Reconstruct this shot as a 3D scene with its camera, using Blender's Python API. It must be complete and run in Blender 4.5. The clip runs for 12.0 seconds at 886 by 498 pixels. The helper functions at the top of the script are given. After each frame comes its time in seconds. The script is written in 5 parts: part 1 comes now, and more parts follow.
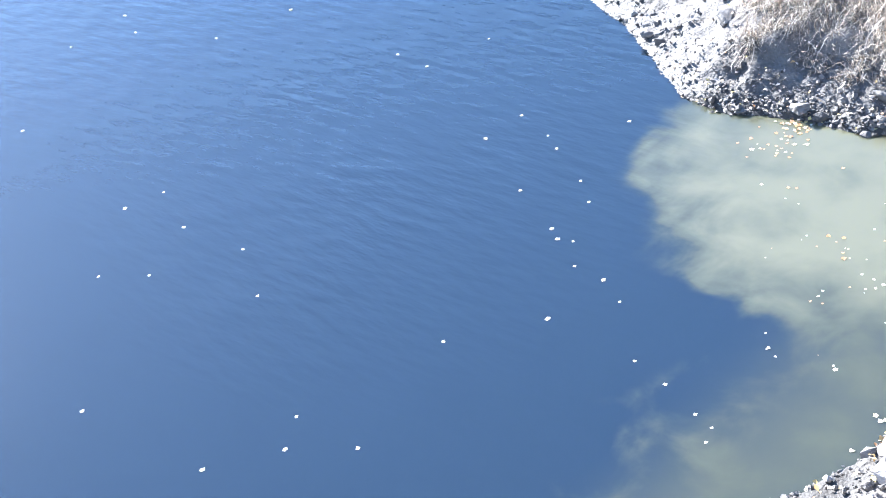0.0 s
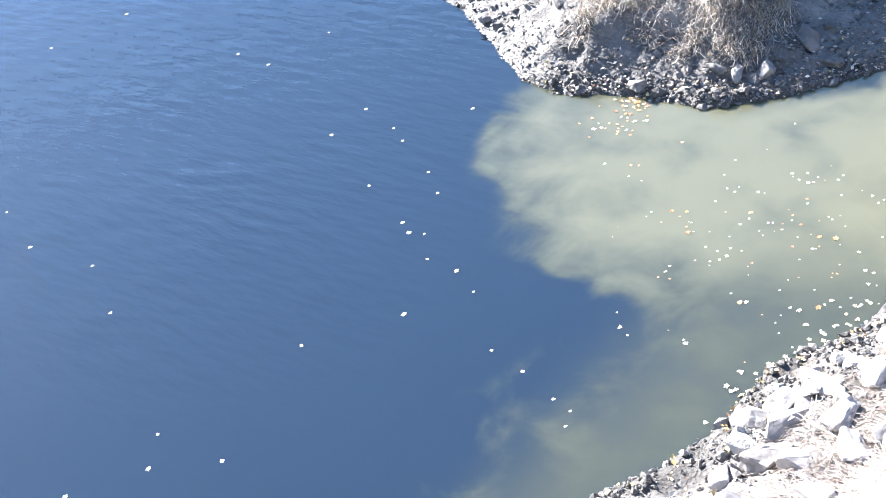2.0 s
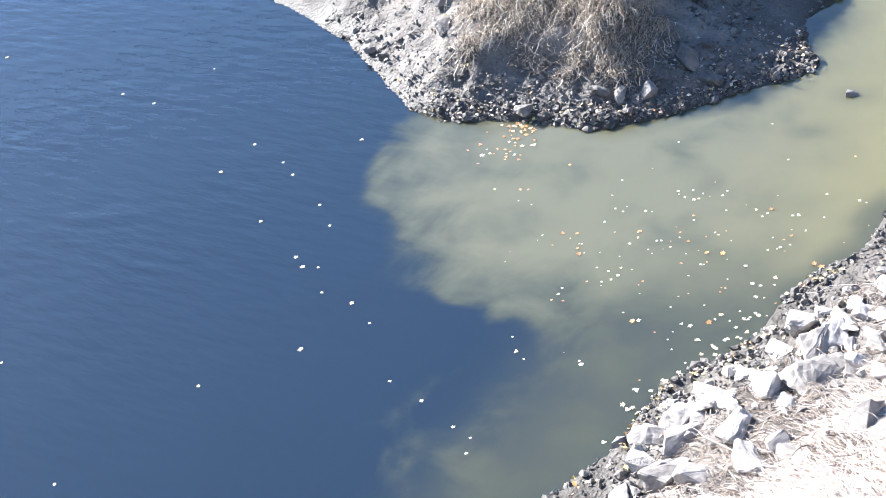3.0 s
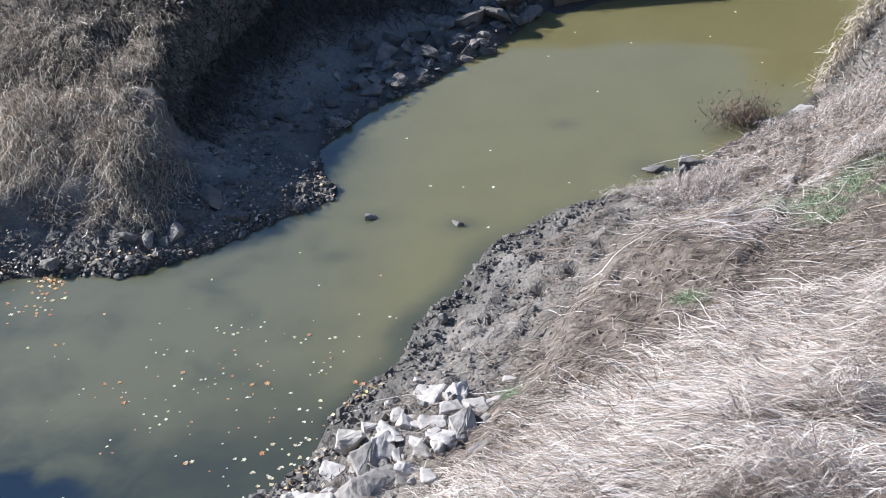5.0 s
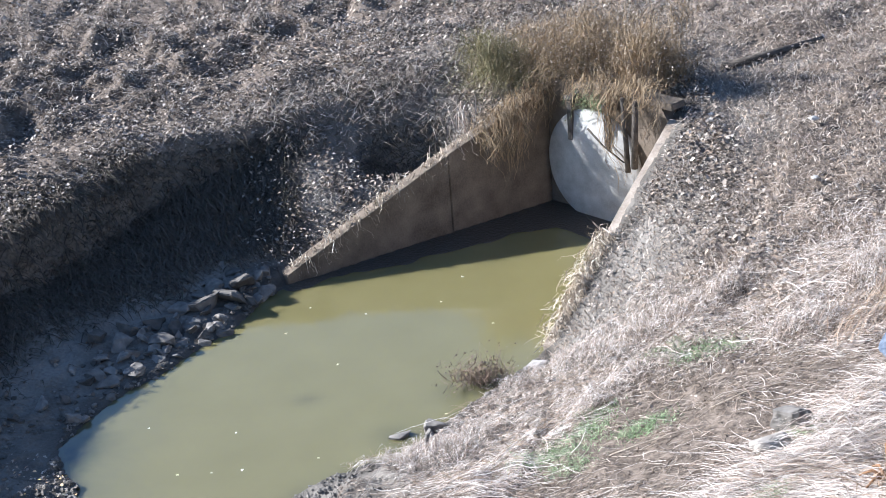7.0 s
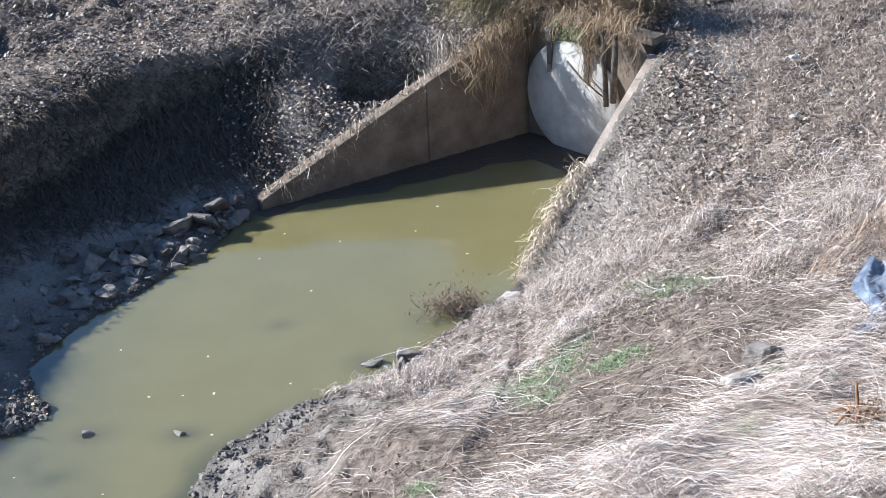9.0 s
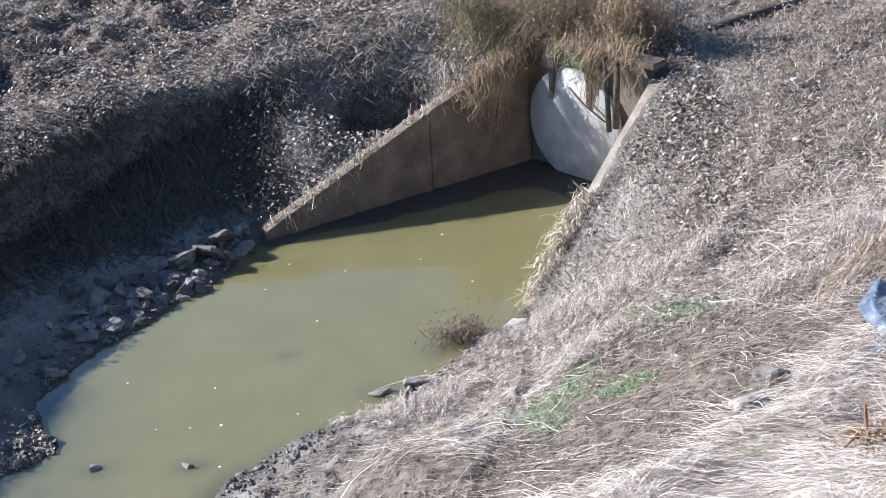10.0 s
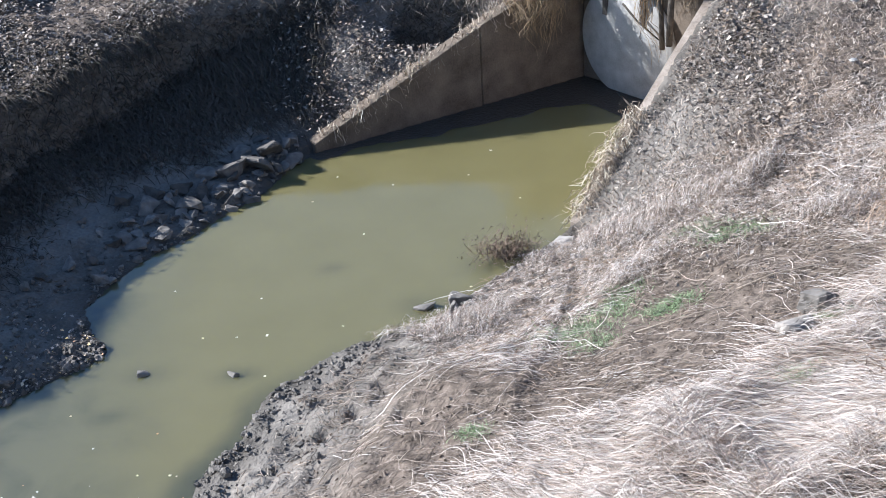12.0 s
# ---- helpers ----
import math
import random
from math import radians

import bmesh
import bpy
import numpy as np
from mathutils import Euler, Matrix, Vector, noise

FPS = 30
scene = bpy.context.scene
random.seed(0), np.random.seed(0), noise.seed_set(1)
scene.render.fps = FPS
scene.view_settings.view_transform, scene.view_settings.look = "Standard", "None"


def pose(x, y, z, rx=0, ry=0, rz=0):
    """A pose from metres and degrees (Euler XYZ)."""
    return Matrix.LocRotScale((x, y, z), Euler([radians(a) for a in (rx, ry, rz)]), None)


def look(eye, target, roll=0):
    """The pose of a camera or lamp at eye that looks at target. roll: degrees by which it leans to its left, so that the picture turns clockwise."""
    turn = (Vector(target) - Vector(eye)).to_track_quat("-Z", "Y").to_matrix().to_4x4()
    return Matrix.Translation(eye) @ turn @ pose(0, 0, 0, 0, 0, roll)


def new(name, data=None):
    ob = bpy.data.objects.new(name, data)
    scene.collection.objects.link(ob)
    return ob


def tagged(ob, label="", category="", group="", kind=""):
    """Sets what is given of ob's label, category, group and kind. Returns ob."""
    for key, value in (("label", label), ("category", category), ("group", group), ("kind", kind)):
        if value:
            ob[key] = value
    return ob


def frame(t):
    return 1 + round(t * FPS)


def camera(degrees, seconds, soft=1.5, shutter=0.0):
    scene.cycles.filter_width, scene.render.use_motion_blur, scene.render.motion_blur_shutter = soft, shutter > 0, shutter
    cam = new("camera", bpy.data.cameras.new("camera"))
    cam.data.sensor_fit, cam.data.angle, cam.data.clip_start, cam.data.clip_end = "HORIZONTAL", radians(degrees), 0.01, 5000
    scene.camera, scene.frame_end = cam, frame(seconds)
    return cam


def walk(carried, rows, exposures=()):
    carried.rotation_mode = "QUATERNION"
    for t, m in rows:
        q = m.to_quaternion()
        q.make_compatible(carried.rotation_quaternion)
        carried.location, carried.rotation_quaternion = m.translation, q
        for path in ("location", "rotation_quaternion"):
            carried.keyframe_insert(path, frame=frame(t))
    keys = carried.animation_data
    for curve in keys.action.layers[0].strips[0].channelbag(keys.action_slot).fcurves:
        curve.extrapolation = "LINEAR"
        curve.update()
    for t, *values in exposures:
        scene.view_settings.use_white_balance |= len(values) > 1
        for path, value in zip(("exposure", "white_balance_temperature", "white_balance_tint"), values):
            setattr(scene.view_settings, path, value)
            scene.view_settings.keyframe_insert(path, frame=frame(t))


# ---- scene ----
# ---------------------------------------------------------------- camera
cam = camera(34.51, 12.0, soft=0.95)
# seconds, eye, view direction, lean
PATH = [
    (0.0, (-0.153, -0.189, 9.726), (-0.60887, 0.55435, -0.56743), -12.26),
    (0.5, (-0.135, -0.113, 9.777), (-0.59763, 0.56011, -0.57369), -12.35),
    (1.0, (-0.163, -0.059, 9.835), (-0.57084, 0.57033, -0.59064), -12.64),
    (1.5, (-0.108, 0.005, 9.878), (-0.55860, 0.58302, -0.58996), -13.36),
    (2.0, (-0.037, 0.064, 9.904), (-0.53349, 0.59869, -0.59746), -13.11),
    (2.5, (0.017, 0.121, 9.930), (-0.51059, 0.61220, -0.60374), -13.00),
    (2.7, (0.030, 0.134, 9.949), (-0.50237, 0.62279, -0.59981), -13.04),
    (4.3, (0.100, 0.083, 9.925), (-0.30046, 0.75316, -0.58521), -7.75),
    (4.5, (0.101, 0.068, 9.936), (-0.27761, 0.77197, -0.57183), -6.79),
    (5.0, (0.115, 0.041, 9.993), (-0.19177, 0.80620, -0.55970), -5.85),
    (5.5, (0.148, -0.018, 10.066), (-0.08487, 0.84341, -0.53052), -3.79),
    (6.0, (0.163, -0.047, 10.092), (-0.05674, 0.87244, -0.48542), -5.54),
    (6.5, (0.125, -0.049, 10.103), (-0.03299, 0.90626, -0.42142), -5.87),
    (6.7, (0.096, -0.045, 10.105), (-0.01352, 0.91243, -0.40901), -5.07),
    (8.3, (-0.037, -0.002, 10.065), (0.00406, 0.90264, -0.43037), -3.43),
    (8.5, (-0.037, -0.002, 10.065), (0.01013, 0.89659, -0.44275), -2.82),
    (9.0, (-0.036, -0.011, 10.075), (0.01311, 0.89074, -0.45433), -2.54),
    (9.5, (-0.027, -0.007, 10.069), (0.00273, 0.89272, -0.45060), -2.77),
    (10.0, (-0.030, -0.010, 10.071), (0.01039, 0.89965, -0.43650), -3.52),
    (10.5, (-0.034, -0.002, 10.068), (0.00110, 0.89925, -0.43742), -3.97),
    (11.0, (-0.025, 0.005, 10.070), (0.00552, 0.89421, -0.44761), -3.59),
    (11.5, (-0.027, 0.009, 10.059), (-0.00563, 0.88451, -0.46648), -3.68),
    (12.0, (-0.035, 0.019, 10.038), (-0.02572, 0.87331, -0.48649), -3.38),
]
walk(cam, [(t, look(e, (e[0] + d[0] * 10, e[1] + d[1] * 10, e[2] + d[2] * 10), r)) for t, e, d, r in PATH],
     exposures=[(0.0, 2.6, 5600, 11), (1.5, 2.58, 5850, 12), (2.7, 2.2, 6000, 12), (4.3, 1.26, 5880, 11), (5.5, 0.85, 5860, 11), (6.0, 0.98, 5850, 10.5), (6.7, 1.45, 5850, 10.5), (8.3, 1.43, 5850, 10.5), (9.3, 1.25, 5850, 10.5), (10.2, 1.27, 5850, 10.5), (11.2, 1.35, 5850, 10.5), (12.0, 1.15, 5850, 10.5)])

# ---------------------------------------------------------------- light
SUN_DIR = Vector((-0.956, 0.292, 0.52)).normalized()
SUN_EL = math.asin(SUN_DIR.z)
SUN_AZ = math.atan2(SUN_DIR.x, SUN_DIR.y)
world = bpy.data.worlds.new("sky")
scene.world = world
world.use_nodes = True
wn = world.node_tree.nodes
wn.clear()
sky = wn.new("ShaderNodeTexSky")
sky.sky_type, sky.sun_disc = "NISHITA", False
sky.sun_elevation, sky.sun_rotation = SUN_EL, SUN_AZ
sky.air_density, sky.dust_density, sky.ozone_density = 1.0, 0.1, 3.0
bg = wn.new("ShaderNodeBackground")
bg.inputs["Strength"].default_value = 0.068
wo = wn.new("ShaderNodeOutputWorld")
world.node_tree.links.new(sky.outputs[0], bg.inputs["Color"])
world.node_tree.links.new(bg.outputs[0], wo.inputs["Surface"])
sun = new("sun", bpy.data.lights.new("sun", "SUN"))
sun.data.energy, sun.data.angle, sun.data.color = 5.0, radians(0.55), (1.0, 0.95, 0.88)
sun.matrix_world = look(SUN_DIR * 60, (0, 0, 0))

# ---------------------------------------------------------------- terrain
# Bank profiles: height at the edge, first slope, its top, width of the scarp, its top, upper slope
FAR_OFF = (0, .4, .6, .6, 1.1, .14)
POINT_W = (0, .5, .4, .4, .75, .34)
POINT_TIP = (0, .5, .32, .3, .55, .36)
POINT_E = (0, .32, .25, .35, .45, .34)
SPIT = (0, .22, .5, .9, 1.5, .2)
COVE = (0, .17, .60, .5, 1.95, .12)
SCARP = (0, .125, .6, .5, 1.9, .15)
SCARP_E = (0, .13, .52, .45, 1.8, .16)
SCARP_T = (.12, .21, .42, .45, 1.95, .17)
WING_A, WING_B, WING_C = (.12, .56, 1.55, .5, 1.75, .2), (.52, .56, 1.2, .5, 1.4, .2), (1.25, .42, .6, .3, .75, .22)
CORNER_L, CORNER_R = (2.1, .3, .3, .3, .4, .25), (2.2, .25, .3, .3, .4, .22)
RIGHT_A, RIGHT_B, RIGHT_C = (1.6, .2, .5, .4, .6, .16), (.95, .22, .6, .4, .8, .16), (.15, .3, .9, .4, 1.1, .17)
BANK_N, BANK_M, BANK_S = (0, .38, .5, .4, .8, .2), (0, .2, .3, .4, .5, .24), (0, .23, .4, .4, .58, .26)
ROCKY, CLOSE = (0, .26, .4, .4, .6, .31), (0, .4, .4, .4, .7, .55)
SHORE = [(-90, 44, FAR_OFF), (-40, 26, FAR_OFF), (-22, 19.2, FAR_OFF), (-15.5, 16.7, POINT_W), (-12.84, 15.42, POINT_W),
         (-11.8, 14.93, POINT_W), (-10.65, 14.05, POINT_TIP), (-9.9, 13.5, POINT_TIP), (-9.1, 13.36, POINT_TIP),
         (-8.2, 13.64, POINT_E), (-7.24, 13.62, POINT_E), (-6.4, 14.15, POINT_E)]
SHORE += [(-5.8, 14.8, SPIT), (-5.1, 15.4, SPIT), (-4.9, 15.65, SPIT), (-5.3, 16.2, COVE), (-5.5, 16.75, COVE),
          (-5.25, 17.45, SCARP), (-5.02, 17.93, SCARP), (-4.63, 18.46, SCARP), (-4.2, 18.95, SCARP_E), (-3.88, 19.52, SCARP_E), (-3.42, 20.0, SCARP_E),
          (-3.05, 21.0, SCARP_T)]
SHORE += [(-2.67, 21.41, SCARP_T), (-2.15, 21.72, WING_A), (-1.5, 22.11, WING_B), (0.0, 23.0, WING_C), (2.0, 24.2, CORNER_L), (3.82, 22.2, CORNER_R),
          (2.98, 20.95, RIGHT_A), (2.2, 19.7, RIGHT_B), (1.3, 18.43, RIGHT_C)]
SHORE += [(.75, 17.73, BANK_N), (-.15, 16.72, BANK_N), (-.84, 15.93, BANK_M), (-1.71, 15.6, BANK_M), (-2.12, 15.2, BANK_M),
          (-2.73, 14.5, BANK_M), (-2.95, 13.6, BANK_M), (-3.36, 12.86, BANK_M), (-3.4, 12.2, BANK_S), (-3.8, 11.6, BANK_S),
          (-3.95, 11.0, BANK_S), (-4.02, 10.5, BANK_S), (-4.65, 9.5, ROCKY), (-4.75, 8.6, ROCKY), (-5.0, 7.9, ROCKY),
          (-5.5, 7.3, ROCKY), (-6.3, 6.1, CLOSE), (-7.5, 4.0, CLOSE), (-10, 0, CLOSE), (-16, -10, CLOSE), (-30, -30, CLOSE),
          (-70, -70, FAR_OFF), (-95, -70, FAR_OFF), (-84, 0, FAR_OFF)]
SHORE = [(x, y, *p) for x, y, p in SHORE]
SH = np.array(SHORE, float)


def shore_samples():
    out = []
    for a, b in zip(SH, np.roll(SH, -1, 0)):
        length = np.hypot(*(b - a)[:2])
        near = abs(a[0]) < 17 and 3 < a[1] < 28
        n = max(1, int(length / (0.25 if near else 3.0)))
        for k in range(n):
            out.append(a + (b - a) * k / n)
    return np.array(out)


SAMPLES = shore_samples()


def lattice(ix, iy, seed):
    h = (ix * 374761393 + iy * 668265263 + seed * 1442695041) & 0x7FFFFFFF
    h = ((h ^ (h >> 13)) * 1274126177) & 0x7FFFFFFF
    return ((h ^ (h >> 16)) & 0xFFFF) / 65535.0


def vnoise(x, y, seed=0):
    """Smooth noise in 0..1 on plan coordinates."""
    fx, fy = np.floor(x), np.floor(y)
    ix, iy = fx.astype(np.int64), fy.astype(np.int64)
    u, v = x - fx, y - fy
    u, v = u * u * (3 - 2 * u), v * v * (3 - 2 * v)
    a, b = lattice(ix, iy, seed), lattice(ix + 1, iy, seed)
    c, d = lattice(ix, iy + 1, seed), lattice(ix + 1, iy + 1, seed)
    return (a * (1 - u) + b * u) * (1 - v) + (c * (1 - u) + d * u) * v


def fbm(x, y, seed=0, octaves=4):
    total, amp, norm = np.zeros_like(x), 1.0, 0.0
    for o in range(octaves):
        total += amp * vnoise(x * 2 ** o + 17.3 * o, y * 2 ** o - 9.1 * o, seed + o)
        norm += amp
        amp *= 0.5
    return total / norm


def smooth(a, b, v):
    t = np.clip((v - a) / (b - a), 0, 1)
    return t * t * (3 - 2 * t)


def inside_water(x, y):
    odd = np.zeros(x.shape, bool)
    for a, b in zip(SH, np.roll(SH, -1, 0)):
        if a[1] != b[1]:
            cut = (a[1] > y) != (b[1] > y)
            odd ^= cut & (x < (b[0] - a[0]) * (y - a[1]) / (b[1] - a[1]) + a[0])
    return odd


def shore_distance(x, y):
    best = np.full(x.shape, 1e9)
    for a, b in zip(SH, np.roll(SH, -1, 0)):
        ab = (b - a)[:2]
        t = np.clip(((x - a[0]) * ab[0] + (y - a[1]) * ab[1]) / (ab @ ab), 0, 1)
        best = np.minimum(best, np.hypot(x - a[0] - t * ab[0], y - a[1] - t * ab[1]))
    return best


# hollows trodden into the mud: x, y, radius, depth
PITS = [(-1.0, 13.15, .13, .16), (-1.75, 13.05, .07, .08), (-1.95, 13.3, .07, .09), (-2.2, 13.1, .06, .08), (-2.25, 13.45, .07, .08),
        (-2.5, 12.75, .07, .09), (-1.6, 13.6, .08, .09), (-2.0, 12.5, .06, .07), (-2.6, 13.2, .06, .08), (-2.75, 12.3, .07, .08),
        (-1.3, 14.2, .07, .08), (-1.75, 14.3, .08, .09), (-2.35, 12.1, .06, .07)]


def silt_shade(x, y):
    """Dark silt just above the water along the foot of the wing wall and the gate, widened to stand in for the wall's
    shade.
    """
    def off(ax, ay, bx, by):
        t = np.clip(((x - ax) * (bx - ax) + (y - ay) * (by - ay)) / ((bx - ax) ** 2 + (by - ay) ** 2), 0, 1)
        return np.hypot(x - ax - t * (bx - ax), y - ay - t * (by - ay)), t
    d1, t1 = off(-2.67, 21.41, 2.0, 24.2)
    d2, _ = off(2.0, 24.2, 3.82, 22.2)
    wide = 0.2 + 1.0 * t1 + 0.45 * (fbm(x * 1.6, y * 1.6, 33, 3) - 0.5)
    wide2 = 1.0 + 0.5 * (fbm(x * 1.6, y * 1.6, 34, 3) - 0.5)
    return np.maximum(np.where(d1 < wide + 1, 0.05 - 0.06 * d1 / np.maximum(wide, 0.05), -9), 0.06 - 0.07 * d2 / wide2)


def ground_parts(x, y):
    x, y = np.asarray(x, float), np.asarray(y, float)
    z, d_all, wet_all = np.empty(x.shape), np.empty(x.shape), np.empty(x.shape, bool)
    flat = [a.ravel() for a in (x, y, z, d_all, wet_all)]
    for s in range(0, x.size, 20000):
        px, py = flat[0][s:s + 20000], flat[1][s:s + 20000]
        wob = 0.10 * (fbm(px * 2.2, py * 2.2, 5, 3) - 0.5)
        wall = smooth(20.9, 21.6, py + 0.25 * px) * smooth(-3.2, -2.4, px) + smooth(18.0, 18.7, py) * (px > 0.4)
        wob = wob * (1 - np.clip(wall, 0, 1))
        wet = inside_water(px, py)
        d = shore_distance(px, py)
        dist = np.hypot(px[:, None] - SAMPLES[None, :, 0], py[:, None] - SAMPLES[None, :, 1])
        dmin = dist.min(1, keepdims=True)
        w = np.exp(-(dist - dmin) / (0.12 + 0.45 * dmin))
        w /= w.sum(1, keepdims=True)
        b, s1, h1, sw, h2, s2 = (w @ SAMPLES[:, 2:]).T
        sd = np.where(wet, -d, d) + wob
        dd = np.maximum(sd - np.where(b > 0.05, 0.2, 0.0), 0)
        d1 = h1 / s1
        low = np.minimum(dd, d1) * s1
        scarp = smooth(0, 1, (dd - d1) / sw) * (h2 - h1)
        up = np.maximum(dd - d1 - sw, 0)
        top = low + scarp + 3.0 * (1 - np.exp(-up * s2 / 3.0))
        land = b * smooth(0.0, 0.06, sd - 0.1 * (b > .05)) + top + 0.02
        r = np.hypot(np.maximum(-px, 0), np.maximum(py, 0))
        bank = np.minimum(9.7 - 1.15 * r, 8.3)
        land = np.where(sd > 0.3, np.maximum(land, np.minimum(bank, np.maximum(sd - 0.3, 0) * 1.2)), land)
        rough = smooth(0.0, 0.5, sd)
        land += rough * (0.16 * (fbm(px * 0.9, py * 0.9, 11, 3) - 0.5) + 0.07 * (fbm(px * 3.1, py * 3.1, 12, 3) - 0.5))
        land += smooth(2.0, 3.0, sd) * (py > 16) * 0.34 * (fbm(px * 1.1, py * 1.1, 15, 3) - 0.5)
        land += smooth(4.6, 5.6, sd) * (py > 16) * (px < 3) * (0.30 * np.abs(2 * fbm(px * 1.5, py * 1.5, 16, 2) - 1) + 0.22 * (vnoise(px * 3.3, py * 3.3, 18) - 0.5))
        land -= 1.0 * np.exp(-((px + 0.6) / 0.8) ** 2 - ((py - 23.8) / 0.5) ** 2) * smooth(0.15, 0.4, sd)
        land += 0.15 * np.exp(-((py - 26.5) / 1.4) ** 2) * smooth(-4.2, -2.6, px) * smooth(0.9, 0.2, px)
        clod = smooth(0.45, 0.75, fbm(px * 5.5, py * 5.5, 21, 2)) * 0.05
        bare = smooth(0.15, 0.5, sd) * (1 - smooth(2.4, 3.4, sd)) * (1 - np.clip(wall, 0, 1))
        ridge = 1 - np.abs(2 * fbm(px * 2.6 + 3.0, py * 2.6, 23, 3) - 1)
        land += bare * (0.07 * (ridge - 0.7) + 0.04 * (vnoise(px * 9.0, py * 9.0, 24) - 0.5))
        for hx_, hy_, hr_, hd_ in PITS:
            land -= hd_ * np.exp(-((px - hx_) ** 2 + (py - hy_) ** 2) / hr_ ** 2)
        edge = smooth(-0.05, 0.1, sd) * (1 - smooth(0.9, 1.8, sd)) * (1 - np.clip(wall, 0, 1))
        land += edge * clod
        bed = np.maximum(-0.02 + sd * 0.30, -1.6)
        bed = np.maximum(bed, silt_shade(px, py))
        flat[2][s:s + 20000] = np.where(sd > 0, land, bed)
        flat[3][s:s + 20000] = sd
        flat[4][s:s + 20000] = wet
    return flat[2].reshape(x.shape), flat[3].reshape(x.shape)


def spaced(lo, a, b, hi, step):
    mid = list(np.arange(a, b, step))
    left, right, s = [], [], step
    v = a
    while v > lo:
        s *= 1.25
        v -= s
        left.append(v)
    v, s = mid[-1], step
    while v < hi:
        s *= 1.25
        v += s
        right.append(v)
    return np.array(left[::-1] + mid + right)


# ---------------------------------------------------------------- end of terrain
# ---------------------------------------------------------------- materials
def material(name, base, dark, scale=6.0, rough=0.9, bump=0.4, bump_scale=30.0, detail=8.0, spec=0.25):
    """Two tones mixed by coarse and fine noise, with relief."""
    m = bpy.data.materials.new(name)
    m.use_nodes = True
    n, l = m.node_tree.nodes, m.node_tree.links
    p = n["Principled BSDF"]
    geo = n.new("ShaderNodeNewGeometry")
    na, nb = n.new("ShaderNodeTexNoise"), n.new("ShaderNodeTexNoise")
    na.inputs["Scale"].default_value, na.inputs["Detail"].default_value = scale, detail
    nb.inputs["Scale"].default_value, nb.inputs["Detail"].default_value = bump_scale, 6.0
    for t in (na, nb):
        l.new(geo.outputs["Position"], t.inputs["Vector"])
    add = n.new("ShaderNodeMath")
    add.operation = "MULTIPLY_ADD"
    l.new(nb.outputs["Fac"], add.inputs[0])
    add.inputs[1].default_value = 0.5
    l.new(na.outputs["Fac"], add.inputs[2])
    ramp = n.new("ShaderNodeValToRGB")
    ramp.color_ramp.elements[0].position, ramp.color_ramp.elements[1].position = 0.5, 1.0
    ramp.color_ramp.elements[0].color, ramp.color_ramp.elements[1].color = (*dark, 1), (*base, 1)
    l.new(add.outputs[0], ramp.inputs["Fac"])
    l.new(ramp.outputs[0], p.inputs["Base Color"])
    b = n.new("ShaderNodeBump")
    b.inputs["Strength"].default_value, b.inputs["Distance"].default_value = bump, 0.03
    l.new(nb.outputs["Fac"], b.inputs["Height"])
    l.new(b.outputs[0], p.inputs["Normal"])
    p.inputs["Roughness"].default_value = rough
    p.inputs["Specular IOR Level"].default_value = spec
    return m


def random_tones(name, tones, rough=0.7, spec=0.3, bump=0.0):
    """Each island of the mesh takes one of several tones."""
    m = bpy.data.materials.new(name)
    m.use_nodes = True
    n, l = m.node_tree.nodes, m.node_tree.links
    p = n["Principled BSDF"]
    geo = n.new("ShaderNodeNewGeometry")
    ramp = n.new("ShaderNodeValToRGB")
    e = ramp.color_ramp.elements
    while len(e) < len(tones):
        e.new(0.5)
    for i, c in enumerate(tones):
        e[i].position, e[i].color = i / max(1, len(tones) - 1), (*c, 1)
    l.new(geo.outputs["Random Per Island"], ramp.inputs["Fac"])
    l.new(ramp.outputs[0], p.inputs["Base Color"])
    if bump:
        nz, b = n.new("ShaderNodeTexNoise"), n.new("ShaderNodeBump")
        nz.inputs["Scale"].default_value, nz.inputs["Detail"].default_value = 35.0, 6.0
        l.new(geo.outputs["Position"], nz.inputs["Vector"])
        b.inputs["Strength"].default_value, b.inputs["Distance"].default_value = bump, 0.03
        l.new(nz.outputs["Fac"], b.inputs["Height"])
        l.new(b.outputs[0], p.inputs["Normal"])
    p.inputs["Roughness"].default_value = rough
    p.inputs["Specular IOR Level"].default_value = spec
    return m


